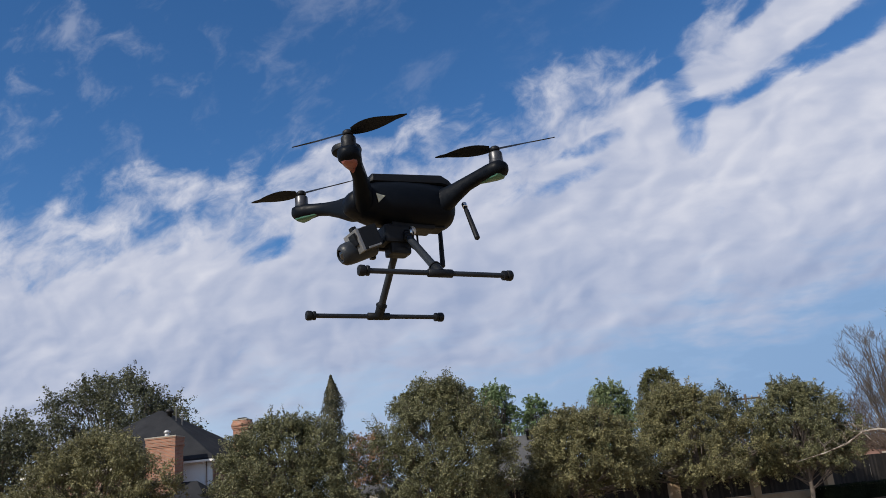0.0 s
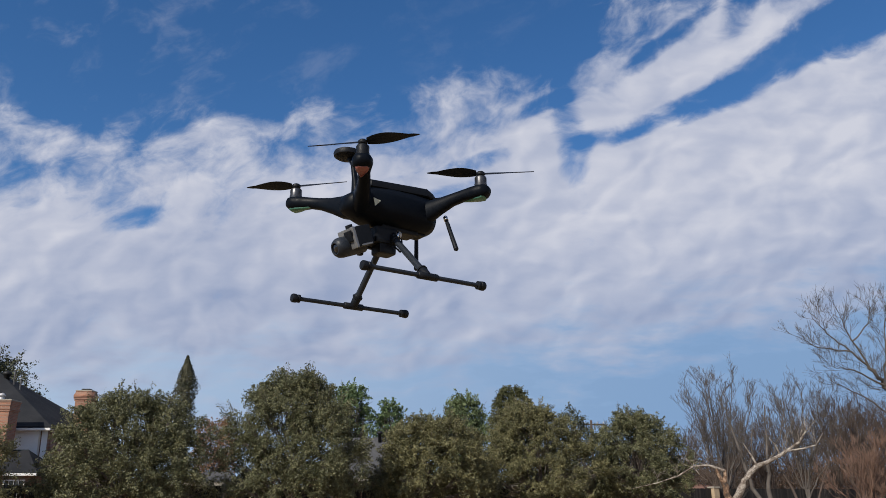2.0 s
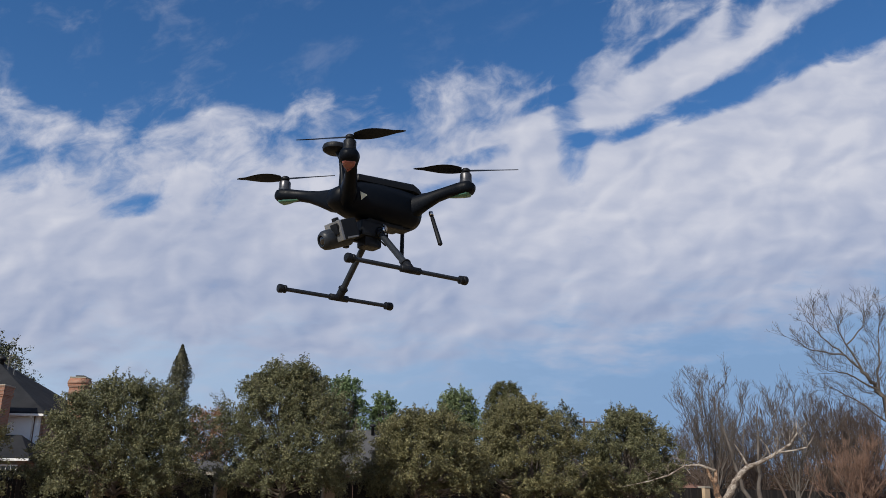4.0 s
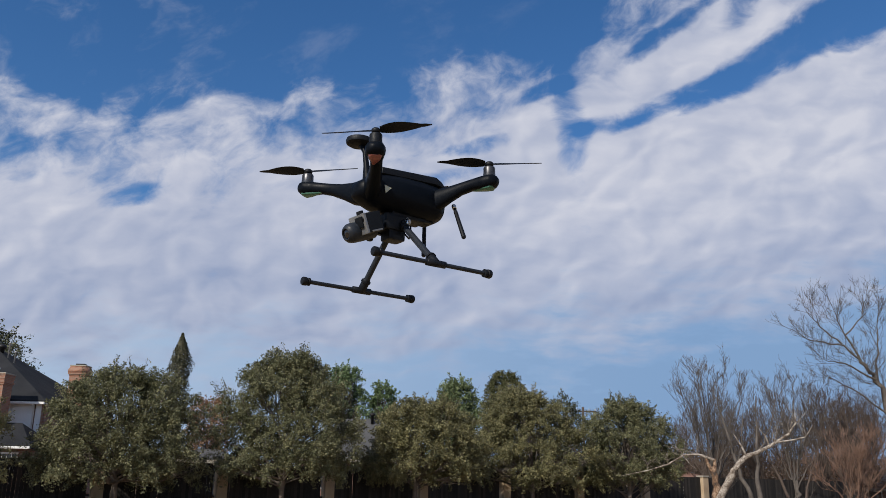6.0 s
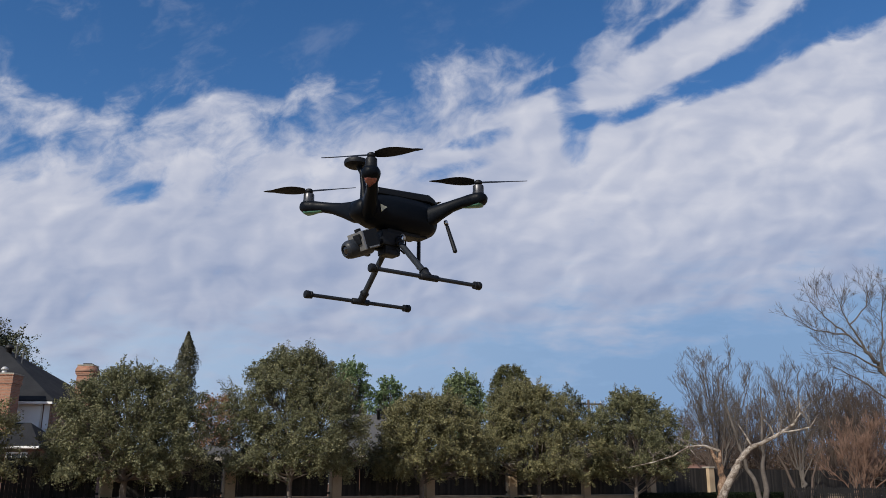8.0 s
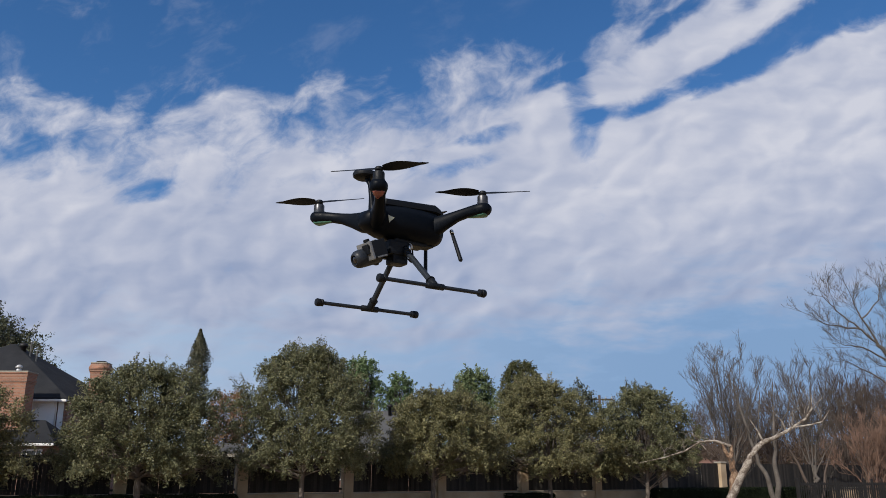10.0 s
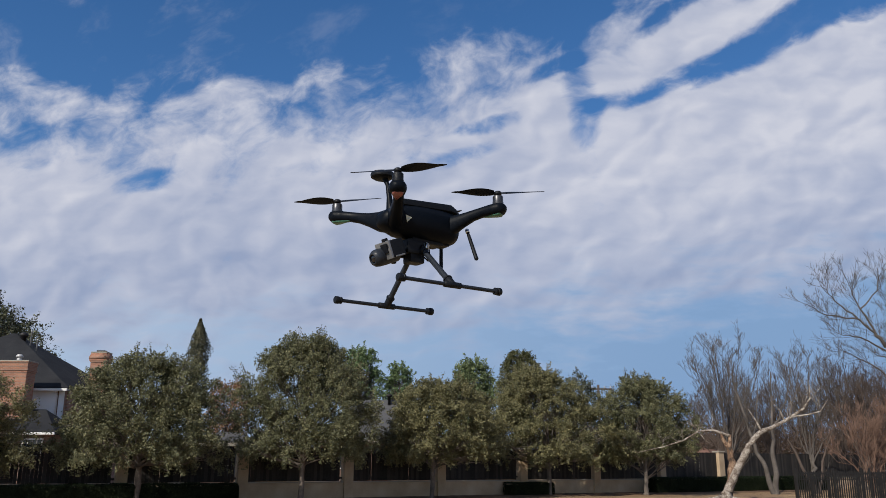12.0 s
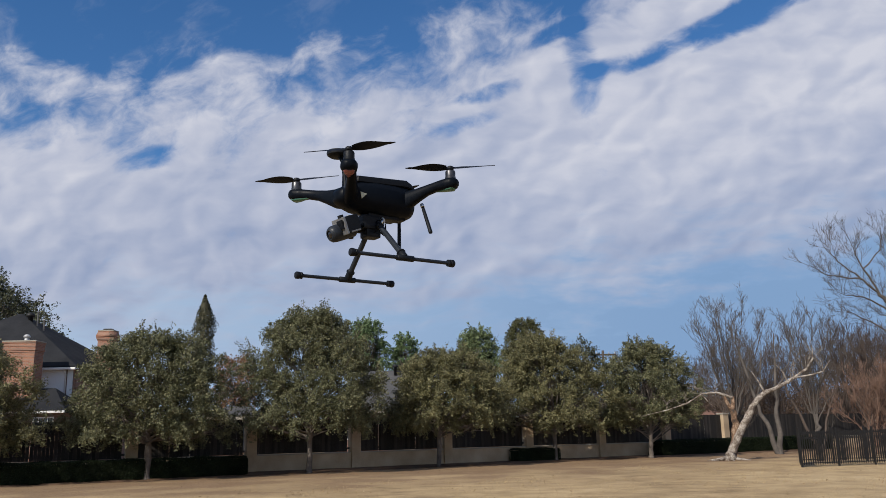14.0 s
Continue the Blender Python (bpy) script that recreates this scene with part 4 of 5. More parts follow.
# ---- iron fence ----
def iron_fence():
    a, b = Vector((13.62, 33.3, 0)), Vector((18.9, 34.7, 0))
    along = (b - a).normalized()
    length = (b - a).length
    fence = thing("iron_fence", a, "black iron picket fence round a corner of the lawn", "fence", turn=math.degrees(math.atan2(along.y, along.x)))
    picket = box(bmesh.new(), (0.030, 0.030, 1.26), (0, 0, 0.70))
    post = box(bmesh.new(), (0.065, 0.065, 1.48), (0, 0, 0.74), bevel=0.006)
    pm, qm = bpy.data.meshes.new("picket"), bpy.data.meshes.new("post")
    picket.to_mesh(pm), post.to_mesh(qm)
    picket.free(), post.free()
    back = Vector((1.25, 3.2, 0)).normalized()
    side = Matrix.Rotation(math.atan2(along.y, along.x), 3, "Z").inverted() @ back
    for d, n, o in ((Vector((1, 0, 0)), int(length / 0.105), Vector()), (side, 34, Vector()), (Vector((1, 0, 0)), int(length / 0.105), side * 34 * 0.105)):
        for i in range(n):
            mesh, nm = (qm, "post") if i % 16 == 0 else (pm, "picket")
            if i == 0 and d is side:
                continue
            ob = part_mesh(nm, mesh, M_IRON, fence)
            ob.location = o + d * (i * 0.105)
        for z in (0.14, 1.06, 1.26):
            bm = box(bmesh.new(), (n * 0.105, 0.03, 0.035))
            rail = part("rail", bm, M_IRON, fence)
            rail.location = o + d * (n * 0.105 / 2) + Vector((0, 0, z))
            rail.rotation_euler.z = math.atan2(d.y, d.x)


iron_fence()


# ---- houses beyond the wall ----
def gable_roof_bm(bm, sx, sy, z0, z1, ridge, over=0.4, at=(0, 0), thick=0.14):
    """A hip roof with a ridge of that length along x, as a closed shell with an eave edge."""
    hx, hy = sx / 2 + over, sy / 2 + over
    low = [bm.verts.new((at[0] + x, at[1] + y, z0)) for x, y in ((-hx, -hy), (hx, -hy), (hx, hy), (-hx, hy))]
    eave = [bm.verts.new((at[0] + x, at[1] + y, z0 + thick)) for x, y in ((-hx, -hy), (hx, -hy), (hx, hy), (-hx, hy))]
    r0, r1 = bm.verts.new((at[0] - ridge / 2, at[1], z1)), bm.verts.new((at[0] + ridge / 2, at[1], z1))
    for i in range(4):
        bm.faces.new((low[i], low[(i + 1) % 4], eave[(i + 1) % 4], eave[i]))
    bm.faces.new((eave[0], eave[1], r1, r0))
    bm.faces.new((eave[2], eave[3], r0, r1))
    bm.faces.new((eave[1], eave[2], r1))
    bm.faces.new((eave[3], eave[0], r0))
    bm.faces.new(low[::-1])
    return bm


def window(parent, at, w, h):
    """A framed dark pane in a wall that faces -y."""
    f = bmesh.new()
    for sx in (-1, 1):
        box(f, (0.07, 0.09, h + 0.14), (sx * (w / 2 + 0.035), 0, 0))
    for sz in (-1, 0, 1):
        box(f, (w, 0.09, 0.07 if sz else 0.035), (0, 0, sz * (h / 2 + 0.035)))
    fr = part("window", f, M_TRIM, parent)
    fr.location = at
    part("pane", box(bmesh.new(), (w, 0.02, h), (0, 0.02, 0)), M_GLASS_DARK, fr)


def chimney(name, parent, at, w, d, top, flue):
    """A brick stack with a corbelled head; the narrow kind tapers in again above its corbel."""
    bm = box(bmesh.new(), (w, d, top - 0.60), (0, 0, (top - 0.60) / 2))
    if flue:
        for g, z, h in ((0.06, 0.56, 0.09), (0.13, 0.47, 0.09), (0.07, 0.36, 0.13), (0.10, 0.20, 0.19), (0.16, 0.08, 0.06)):
            box(bm, (w + g, d + g, h - 0.006), (0, 0, top - z))
    else:
        for g, z, h in ((0.07, 0.58, 0.09), (0.15, 0.48, 0.11)):
            box(bm, (w + g, d + g, h - 0.006), (0, 0, top - z))
        head = [[Vector((sx * (w / 2 + g), sy * (d / 2 + g), top - z)) for sx, sy in ((-1, -1), (1, -1), (1, 1), (-1, 1))] for g, z in ((0.09, 0.425), (0.09, 0.30), (0.0, 0.05))]
        loft(bm, head)
    ch = part(name, bm, M_BRICK, parent)
    ch.location = at
    g = 0.18 if flue else 0.06
    part("crown", box(bmesh.new(), (w + g, d + g, 0.07), (0, 0, top - 0.012), bevel=0.012), M_CAP, ch)
    if flue:
        part("flue", lathe(bmesh.new(), [(0.13, 0), (0.13, 0.16), (0.10, 0.17), (0.10, 0.22), (0.18, 0.23), (0.18, 0.31), (0.13, 0.33), (0.13, 0.37), (0.04, 0.40)], (0.12, 0, top + 0.01)), M_METAL, ch)
    else:
        part("flue", box(bmesh.new(), (0.5, 0.4, 0.12), (0, 0, top + 0.075), bevel=0.01), M_IRON, ch)


def brick_house():
    h = thing("brick_house", (-26.5, 52.0, 0), "two-storey brick house with dark hip roof", "house", turn=0)
    part("wall", box(bmesh.new(), (11.8, 9.6, 5.5), (0, 0, 2.75)), M_BRICK_RED, h)
    part("roof", gable_roof_bm(bmesh.new(), 11.2, 9.6, 5.5, 9.35, 0.3), M_ROOF, h, "dark charcoal shingle hip roof")
    part("soffit", box(bmesh.new(), (12.0, 0.40, 0.03), (0, -5.02, 5.47)), M_TRIM, h)
    part("gutter", box(bmesh.new(), (9.1, 0.13, 0.13), (-1.4, -5.28, 5.55), bevel=0.02), M_TRIM, h)
    part("gutter", box(bmesh.new(), (2.8, 0.13, 0.13), (4.6, -5.28, 5.47), bevel=0.02), M_TRIM, h)
    siding = part("siding", box(bmesh.new(), (1.35, 0.08, 2.6), (4.63, -4.86, 4.15)), M_SIDING, h, "white painted siding")
    for i in range(14):
        part("lap_board", box(bmesh.new(), (1.33, 0.016, 0.17), (4.63, -4.91, 2.98 + 0.185 * i)), M_SIDING, siding)
    part("siding", box(bmesh.new(), (0.36, 0.04, 2.6), (5.57, -4.83, 4.15)), M_SIDING, h, "shaded strip of white siding")
    part("corner_trim", box(bmesh.new(), (0.07, 0.12, 2.6), (5.78, -4.87, 4.15)), M_BRICK_RED, h)
    part("downpipe", tube(bmesh.new(), [(5.34, -5.25, 5.46), (5.34, -5.22, 5.36), (5.34, -4.98, 5.18), (5.34, -4.96, 2.9)], [0.045] * 4, 10), M_TRIM, h)
    chimney("chimney", h, (3.66, -6.5, 0), 1.68, 1.0, 6.85, True)
    chimney("chimney", h, (5.62, -0.1, 0), 0.92, 0.85, 8.15, False)
    for x, y, z, top in ((1.55, -0.9, 8.7, 0.62), (-2.6, -1.5, 8.2, 0.45), (2.1, -1.2, 8.5, 0.25)):
        part("vent_pipe", lathe(bmesh.new(), [(0.045, -0.6), (0.045, top), (0.065, top + 0.01), (0.065, top + 0.06)], (x, y, z), n=10), M_METAL, h)
    for x, y, z in ((1.3, -3.4, 6.78), (0.9, -0.5, 8.95)):
        part("roof_vent", lathe(bmesh.new(), [(0.16, -0.25), (0.16, 0.10), (0.25, 0.14), (0.27, 0.24), (0.22, 0.34), (0.08, 0.40)], (x, y, z), n=16), M_IRON, h)
    part("porch_roof", gable_roof_bm(bmesh.new(), 3.2, 3.0, 3.0, 4.35, 1.0, 0.3, (4.9, -6.2)), M_ROOF, h)
    part("porch_wall", box(bmesh.new(), (3.0, 2.8, 3.0), (4.9, -6.2, 1.5)), M_BRICK_RED, h)
    part("porch_gutter", box(bmesh.new(), (3.8, 0.12, 0.12), (4.9, -8.0, 3.03), bevel=0.02), M_TRIM, h)
    window(h, (5.55, -7.62, 2.35), 0.95, 0.75)
    muntin = bmesh.new()
    for x in (-0.24, 0.0, 0.24):
        box(muntin, (0.03, 0.03, 0.75), (5.55 + x, -7.65, 2.35))
    part("muntin", muntin, M_TRIM, h)


brick_house()


def plain_house(name, at, size, eave, ridge_z, ridge, roof, wall, label, turn=0.0):
    h = thing(name, at, label, "house", turn=turn)
    part("wall", box(bmesh.new(), (size[0], size[1], eave), (0, 0, eave / 2)), wall, h)
    part("roof", gable_roof_bm(bmesh.new(), size[0], size[1], eave, ridge_z, ridge, 0.45), roof, h)
    part("fascia", box(bmesh.new(), (size[0] + 0.95, 0.06, 0.18), (0, -size[1] / 2 - 0.49, eave + 0.08)), M_CAP, h)
    for x in (-size[0] * 0.28, size[0] * 0.2):
        window(h, (x, -size[1] / 2 - 0.03, eave * 0.6), 1.1, 1.2)
    if size[0] > 6:
        part("roof_vent", lathe(bmesh.new(), [(0.12, -0.5), (0.12, 0.1), (0.24, 0.12), (0.24, 0.26), (0.08, 0.34)], (0.6, -0.6, ridge_z + 0.1), n=14), M_IRON, h)
    return h


plain_house("grey_roof_house", (-4.6, 68.0, 0), (9.0, 8.0), 3.1, 6.5, 3.0, M_ROOF_GREY, M_BRICK_RED, "single-storey house with pale grey shingle roof")
plain_house("garden_house", (-11.4, 46.2, 0), (2.6, 2.6), 2.45, 3.2, 1.0, M_ROOF_GREY, M_BRICK_RED, "small brick garden building with a white eave")
plain_house("low_house", (36.5, 78.0, 0), (11.0, 8.0), 1.75, 2.7, 4.0, M_ROOF_RED, M_BRICK_RED, "low house with brown shingle roof in the trees")
plain_house("tile_roof_house", (20.9, 72.0, 0), (5.0, 6.0), 2.3, 3.0, 1.4, M_ROOF_RED, M_SIDING, "house with a sunlit terracotta-brown roof")


def utility_pole():
    p = thing("utility_pole", (13.1, 70.0, 0), "wooden utility pole with crossarm and wires", "pole")
    part("pole", tube(bmesh.new(), [(0, 0, 0), (0, 0, 7.95)], [0.15, 0.10], 10), M_WOODPOLE, p)
    part("crossarm", box(bmesh.new(), (2.2, 0.1, 0.12), (0, 0, 7.6), bevel=0.01), M_WOODPOLE, p)
    for x in (-1.0, -0.5, 0.5, 1.0):
        part("insulator", lathe(bmesh.new(), [(0.03, 0), (0.06, 0.05), (0.04, 0.1), (0.05, 0.16)], (x, 0, 7.66), n=8), M_METAL, p)
        pts = [(x + 48 * t, 20 * t, 7.83 - 3.0 * t * (1 - t)) for t in [i / 12 for i in range(13)]]
        part("wire", tube(bmesh.new(), pts, [0.005] * 13, 5), M_IRON, p)


utility_pole()


# ---- the quadcopter ----
def smooth(ob, angle=35):
    for f in ob.data.polygons:
        f.use_smooth = True
    ob.data.set_sharp_from_angle(angle=radians(angle))
    return ob


def quadcopter():
    """Nose along +x, left side along +y; it hovers over the lawn."""
    q = thing("quadcopter_drone", (-0.199, 2.307, 2.24), "matt black quadcopter drone hovering above the lawn", "drone", turn=-145.3)
    # shell: sections along the body (x, half width, top, bottom)
    sections = [(0.119, 0.014, 0.016, -0.006), (0.112, 0.028, 0.026, -0.013), (0.094, 0.042, 0.038, -0.022), (0.06, 0.054, 0.052, -0.032), (0.01, 0.058, 0.057, -0.038),
                (-0.05, 0.057, 0.058, -0.041), (-0.095, 0.053, 0.056, -0.040), (-0.115, 0.044, 0.044, -0.034), (-0.126, 0.026, 0.034, -0.016)]
    bm = bmesh.new()
    loft(bm, [ring((x, 0, (t + b) / 2), (1, 0, 0), w, (t - b) / 2, 24, 2.7) for x, w, t, b in sections])
    body = smooth(part("body", bm, M_SHELL, q), 60)
    # battery hatch: a flat slab proud of the back, chamfered at the tail
    bm = bmesh.new()
    loft(bm, [ring((x, 0, z), (1, 0, 0), w, h, 20, 5.0) for x, w, z, h in ((0.072, 0.037, 0.050, 0.006), (0.067, 0.042, 0.054, 0.011), (-0.090, 0.044, 0.061, 0.013), (-0.106, 0.043, 0.056, 0.009), (-0.124, 0.038, 0.045, 0.004))])
    smooth(part("battery", bm, M_PLASTIC, body), 30)
    bm = bmesh.new()
    box(bm, (0.100, 0.050, 0.014), (-0.025, 0, -0.040), bevel=0.005)
    box(bm, (0.05, 0.04, 0.012), (-0.075, 0, -0.037), bevel=0.004)
    part("belly_plate", bm, M_PLASTIC, body)
    # badge on the left flank
    bm = bmesh.new()
    tri = [(0.090, 0.0, 0.010), (0.071, 0.0, 0.005), (0.086, 0.0, -0.010)]
    a = [bm.verts.new(p) for p in tri]
    b = [bm.verts.new((x, 0.0012, z)) for x, y, z in tri]
    bm.faces.new(a), bm.faces.new(b[::-1])
    for i in range(3):
        bm.faces.new((a[i], b[i], b[(i + 1) % 3], a[(i + 1) % 3]))
    bmesh.ops.recalc_face_normals(bm, faces=bm.faces)
    badge = part("badge", bm, M_BADGE, body, "small pale triangular badge")
    badge.matrix_basis = pose(-0.022, 0.0580, 0.003, 0, 0, -3)

    prop_turn = {(1, 1): 131, (1, -1): 136, (-1, 1): 143, (-1, -1): 100}
    for fx in (1, -1):
        for fy in (1, -1):
            arm_path = [((0.078, 0.010, 0.008), 0.024, 0.034), ((0.092, 0.042, 0.011), 0.0205, 0.0275), ((0.106, 0.072, 0.021), 0.0165, 0.0195), ((0.121, 0.101, 0.031), 0.0140, 0.0148), ((0.137, 0.127, 0.038), 0.0142, 0.0138),
                        ((0.149, 0.144, 0.040), 0.0190, 0.0158), ((0.161, 0.161, 0.041), 0.0235, 0.0170), ((0.168, 0.172, 0.042), 0.0205, 0.0155), ((0.172, 0.178, 0.043), 0.013, 0.010), ((0.174, 0.181, 0.043), 0.005, 0.004)]
            pts = [(Vector((x * fx, y * fy, z)), w, h) for (x, y, z), w, h in arm_path]
            rings = []
            for i, (p, w, h) in enumerate(pts):
                ax = pts[min(i + 1, len(pts) - 1)][0] - pts[max(i - 1, 0)][0]
                ax.z *= 0.4
                rings.append(ring(p, ax, w, h, 18, 2.6))
            arm = smooth(part("arm", loft(bmesh.new(), rings), M_SHELL, q), 60)
            # light under the pod
            bm = bmesh.new()
            out = Vector((fx * 0.52, fy, 0)).normalized()
            loft(bm, [ring(Vector((0.161 * fx, 0.161 * fy, 0)) + out * d + Vector((0, 0, z)), (out.x, out.y, 0), w, h, 14, 3.0) for d, z, w, h in ((-0.050, 0.0265, 0.0015, 0.002), (-0.030, 0.0265, 0.007, 0.0045), (-0.008, 0.0265, 0.0140, 0.0055), (0.006, 0.0270, 0.0150, 0.0060), (0.012, 0.030, 0.010, 0.005))])
            front_left = fx > 0 and fy > 0
            smooth(part("light", bm, M_RED if front_left else M_GREEN, arm, "red light lens" if front_left else "green light lens"))
            at = Vector((0.161 * fx, 0.161 * fy, 0))
            bm = lathe(bmesh.new(), [(0.0140, 0.050), (0.0152, 0.055), (0.0152, 0.061), (0.0144, 0.062), (0.0144, 0.076), (0.0130, 0.079), (0.006, 0.080)], at, n=24)
            motor = smooth(part("motor", bm, M_MOTOR if fx * fy < 0 else M_PLASTIC, arm))
            part("spindle", lathe(bmesh.new(), [(0.005, 0.078), (0.005, 0.086), (0.0065, 0.0865), (0.0065, 0.092), (0.003, 0.094)], at, n=14), M_CHROME, arm)
            prop = propeller(q, -1 if fx * fy > 0 else 1)
            prop.matrix_basis = Matrix.Translation(at + Vector((0, 0, 0.0840))) @ pose(0, 0, 0, 0, 0, prop_turn[fx, fy])
    landing_gear(q)
    gimbal(q)
    for fy, lean in ((1, 0.050), (-1, 0.006)):
        a = Vector((-0.128, 0.062 * fy, 0.002))
        b = Vector((-0.126, (0.060 + lean) * fy, -0.095)) if fy > 0 else Vector((-0.121, -0.052, -0.108))
        bm = tube(bmesh.new(), [a, a + (b - a) * 0.18, a + (b - a) * 0.2, a + (b - a) * 0.97, b], [0.0042, 0.0042, 0.0050, 0.0058, 0.003], 12)
        ant = smooth(part("antenna", bm, M_PLASTIC, q))
        part("collar", tube(bmesh.new(), [a + (b - a) * 0.02, a + (b - a) * 0.12], [0.0056, 0.0056], 12), M_CHROME, ant)
    # compass puck on a bent mast at the nose
    bm = lathe(bmesh.new(), [(0.006, 0.126), (0.024, 0.128), (0.0315, 0.133), (0.033, 0.139), (0.031, 0.145), (0.018, 0.148), (0.004, 0.149)], (0.098, -0.022, 0), n=28)
    mast = smooth(part("mast", tube(bmesh.new(), [(0.088, 0.010, 0.030), (0.090, 0.004, 0.070), (0.090, -0.006, 0.108), (0.094, -0.016, 0.130)], [0.013, 0.0075, 0.006, 0.008], 14), M_SHELL, q))
    smooth(part("puck", bm, M_PLASTIC, mast, "flat round black compass puck"))


def propeller(q, hand):
    """Two broad twisted blades on a hub."""
    bm = bmesh.new()
    for side in (1, -1):
        rings = []
        for i in range(11):
            f = i / 10
            r = 0.010 + 0.117 * f
            chord = 0.0100 + 0.022 * math.sin(math.pi * min(1, f * 1.12 + 0.08)) ** 0.9 * (1 - 0.25 * f)
            chord = chord * (0.35 if i == 10 else 1)
            tw = radians(34 - 22 * f) * hand
            c = Vector((r * side, 0, 0.0035 + 0.004 * f))
            t = Vector((0, math.cos(tw) * side, math.sin(tw)))
            n = Vector((0, -math.sin(tw) * side, math.cos(tw)))
            off = t * chord * 0.12 * hand
            rings.append([c + off + t * chord * 0.5 * u + n * v * (0.0022 - 0.0010 * f) for u, v in ((1, 0), (0.5, 0.6), (0, 1), (-0.6, 0.7), (-1, 0), (-0.6, -0.5), (0, -0.5), (0.5, -0.4))])
        loft(bm, rings)
    p = smooth(part("propeller", bm, M_PLASTIC, q), 50)
    part("hub", lathe(bmesh.new(), [(0.009, -0.002), (0.0105, 0.001), (0.0105, 0.006), (0.007, 0.009)], n=16), M_PLASTIC, p)
    return p


def landing_gear(q):
    for s, z in ((1, -0.188), (-1, -0.198)):
        y = 0.164 if s > 0 else -0.143
        foot = Vector((-0.006 if s > 0 else 0.003, y, z))
        top = Vector((-0.006, 0.026 * s, -0.066))
        leg = smooth(part("leg", tube(bmesh.new(), [top, foot], [0.0078, 0.0078], 14), M_CARBON, q))
        d = (foot - top).normalized()
        part("joint", tube(bmesh.new(), [top - d * 0.008, top + d * 0.012, top + d * 0.014], [0.0105, 0.0105, 0.009], 12), M_PLASTIC, leg)
        bm = tube(bmesh.new(), [foot - d * 0.034, foot - d * 0.030, foot - d * 0.006, foot], [0.0085, 0.0105, 0.0105, 0.0095], 14)
        tube(bm, [foot - d * 0.029, foot - d * 0.025], [0.0125, 0.0125], 14)
        smooth(part("clamp", bm, M_PLASTIC, leg))
        skid = smooth(part("skid", tube(bmesh.new(), [foot + Vector((-0.152, 0, 0)), foot + Vector((0.160, 0, 0))], [0.0052, 0.0052], 12), M_CARBON, q))
        part("tee", tube(bmesh.new(), [foot + Vector((v, 0, 0)) for v in (-0.026, -0.025, 0.025, 0.026)], [0.006, 0.0082, 0.0082, 0.006], 14), M_PLASTIC, skid)
        for e in (1, -1):
            x = foot + Vector((0.156 if e > 0 else -0.148, 0, 0))
            prof = [(0.0065, -0.012), (0.0098, -0.011), (0.0098, -0.006), (0.0085, -0.005), (0.0085, -0.003), (0.0105, -0.002), (0.0108, 0.006), (0.009, 0.009), (0.005, 0.010)]
            smooth(part("end_cap", lathe(bmesh.new(), prof, x, (e, 0, 0), 16), M_PLASTIC, skid, "ribbed rubber end cap"))


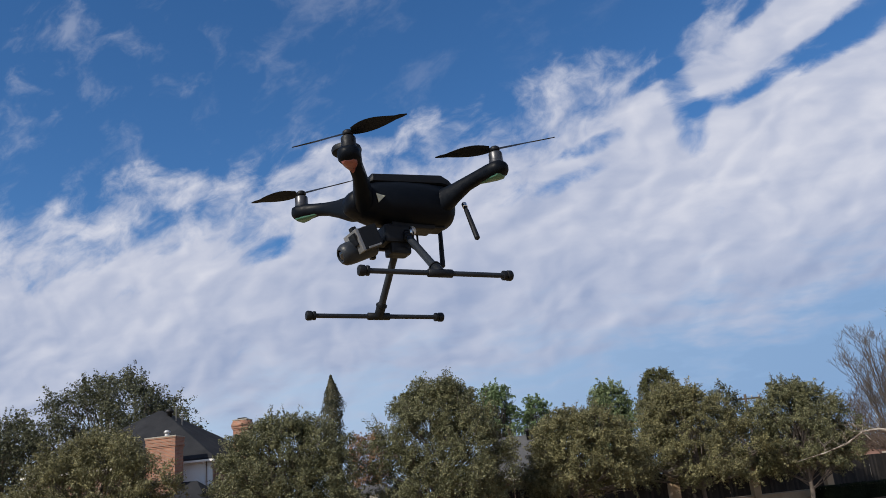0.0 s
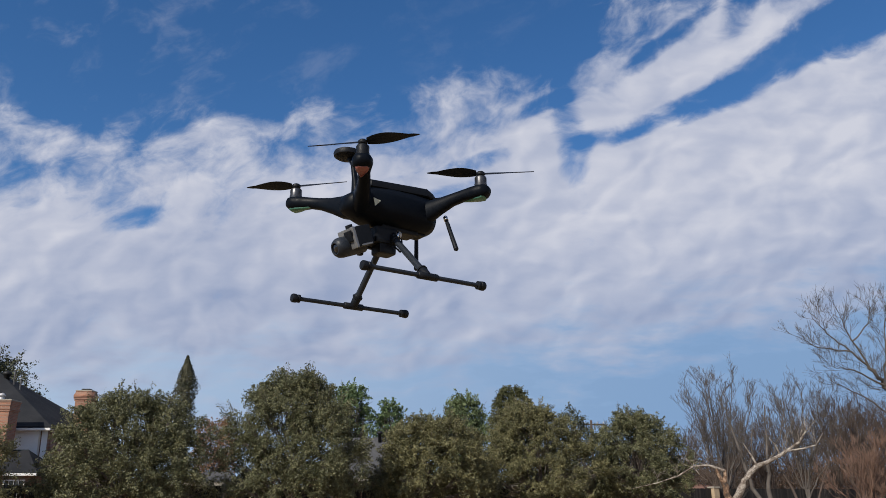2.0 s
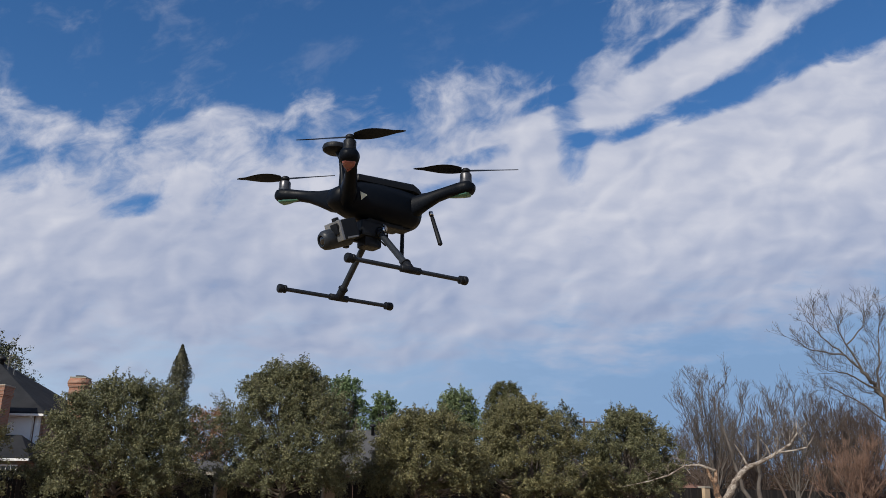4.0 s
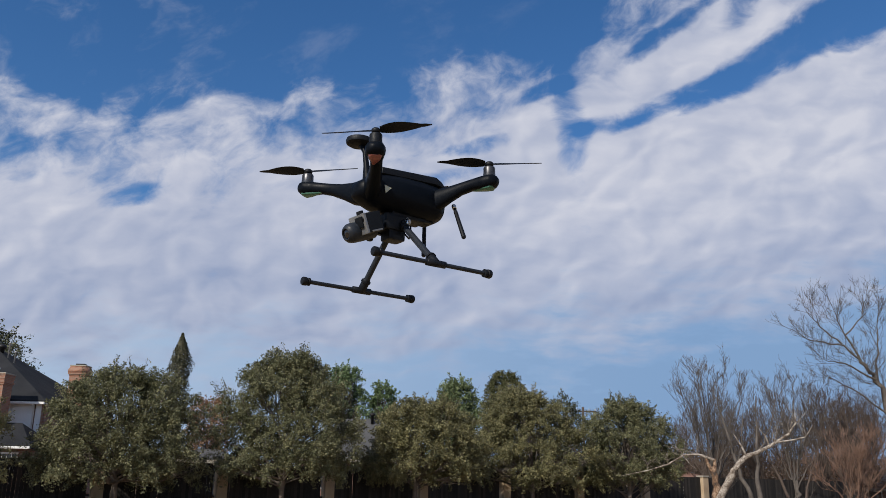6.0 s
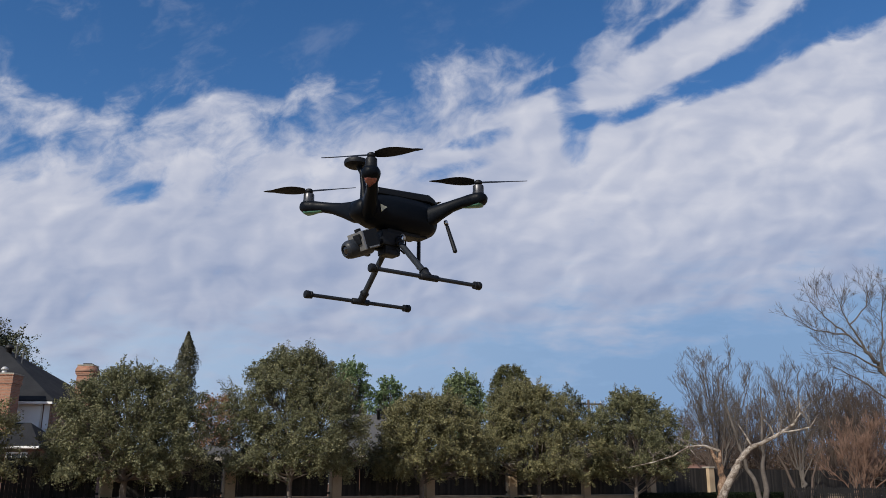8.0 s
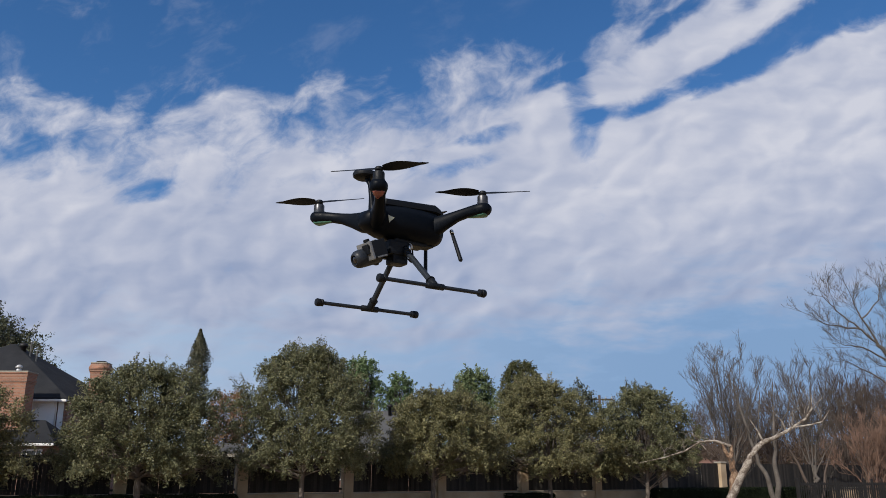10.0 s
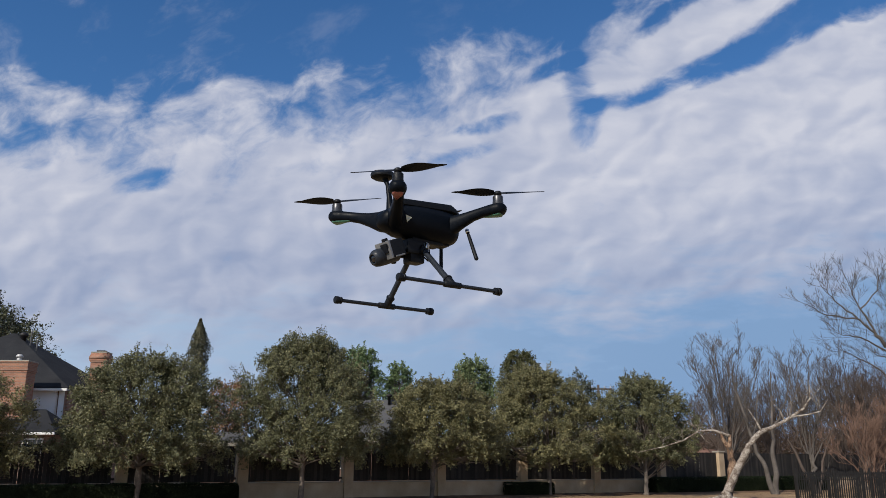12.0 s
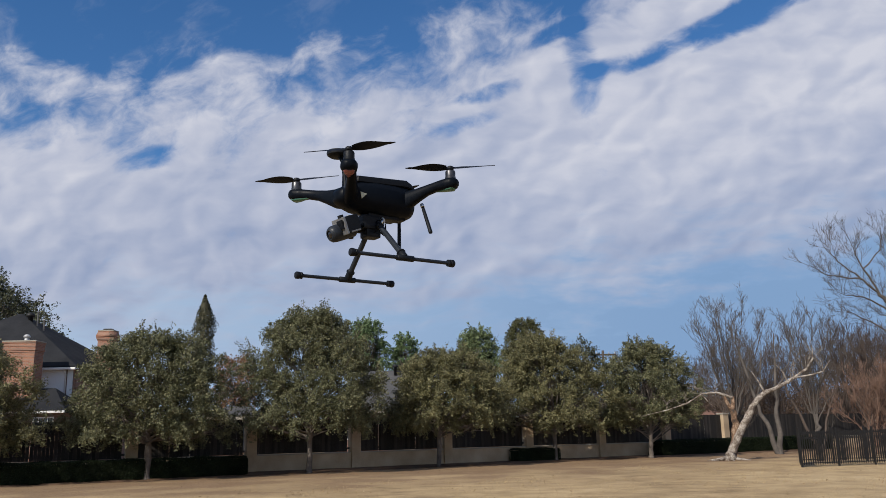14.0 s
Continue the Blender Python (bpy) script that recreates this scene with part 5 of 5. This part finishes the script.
def gimbal(q):
    bm = bmesh.new()
    box(bm, (0.060, 0.052, 0.040), (0.012, 0, -0.060), bevel=0.007)
    box(bm, (0.046, 0.040, 0.030), (0.006, 0, -0.088), bevel=0.006)
    box(bm, (0.022, 0.070, 0.018), (-0.008, 0, -0.066), bevel=0.005)
    g = part("gimbal_mount", bm, M_PLASTIC, q)
    for y in (0.022, -0.022):
        part("damper", lathe(bmesh.new(), [(0.004, 0), (0.008, 0.004), (0.009, 0.010), (0.007, 0.015), (0.004, 0.018)], (-0.02, y, -0.062), n=14), M_METAL, g)
    part("pin", tube(bmesh.new(), [(-0.012, 0.034, -0.070), (-0.012, 0.034, -0.050)], [0.003, 0.003], 10), M_CHROME, g)
    part("cable", tube(bmesh.new(), [(-0.005, 0.028, -0.085), (-0.020, 0.032, -0.098), (-0.030, 0.024, -0.085), (-0.034, 0.015, -0.060)], [0.0022] * 4, 8), M_PLASTIC, g)
    bm = bmesh.new()
    box(bm, (0.012, 0.014, 0.050), (0.052, -0.030, -0.078), bevel=0.004)
    box(bm, (0.040, 0.014, 0.014), (0.036, -0.030, -0.076), bevel=0.004)
    part("gimbal_arm", bm, M_PLASTIC, g)
    # boxed action camera, tipped down a little, its face forward
    cam_body = part("action_camera", box(bmesh.new(), (0.044, 0.060, 0.048), (-0.003, 0, 0), bevel=0.004), M_PLASTIC, q, "boxy black action camera with silver face")
    cam_body.matrix_basis = pose(0.084, 0.006, -0.076, 0, 21, 4)
    bm = bmesh.new()
    box(bm, (0.007, 0.061, 0.049), (0.0215, 0, 0), bevel=0.002)
    part("face_plate", bm, M_SILVER, cam_body, "silver plate on the camera face")
    part("lens_block", box(bmesh.new(), (0.012, 0.026, 0.026), (0.023, 0.010, 0.005), bevel=0.002), M_PLASTIC, cam_body)
    part("clip", box(bmesh.new(), (0.010, 0.016, 0.010), (0.020, 0.012, 0.027), bevel=0.002), M_PLASTIC, cam_body)
    part("side_trim", box(bmesh.new(), (0.030, 0.003, 0.004), (-0.004, 0.0308, -0.021), bevel=0.0008), M_SILVER, cam_body)
    bm = lathe(bmesh.new(), [(0.018, -0.028), (0.0225, -0.024), (0.0240, 0.020), (0.0240, 0.036), (0.0225, 0.046), (0.0185, 0.052), (0.0140, 0.055), (0.0120, 0.0545), (0.0115, 0.051)], (0, -0.015, -0.012), (1, 0, 0), 28)
    smooth(part("lens_hood", bm, M_CARBON, cam_body, "rounded dark grey hood"))
    part("lens", lathe(bmesh.new(), [(0.0113, 0.046), (0.0113, 0.051), (0.008, 0.0535), (0.002, 0.0545)], (0, -0.015, -0.012), (1, 0, 0), 20), M_LENS, cam_body)
    part("power_button", lathe(bmesh.new(), [(0.008, 0.0225), (0.008, 0.025), (0.005, 0.026)], (0, 0.020, 0.010), (1, 0, 0), 16), M_PLASTIC, cam_body)
    part("shutter_button", lathe(bmesh.new(), [(0.006, 0), (0.006, 0.003), (0.003, 0.004)], (0.0, 0.018, 0.022), n=14), M_SILVER, cam_body)


quadcopter()
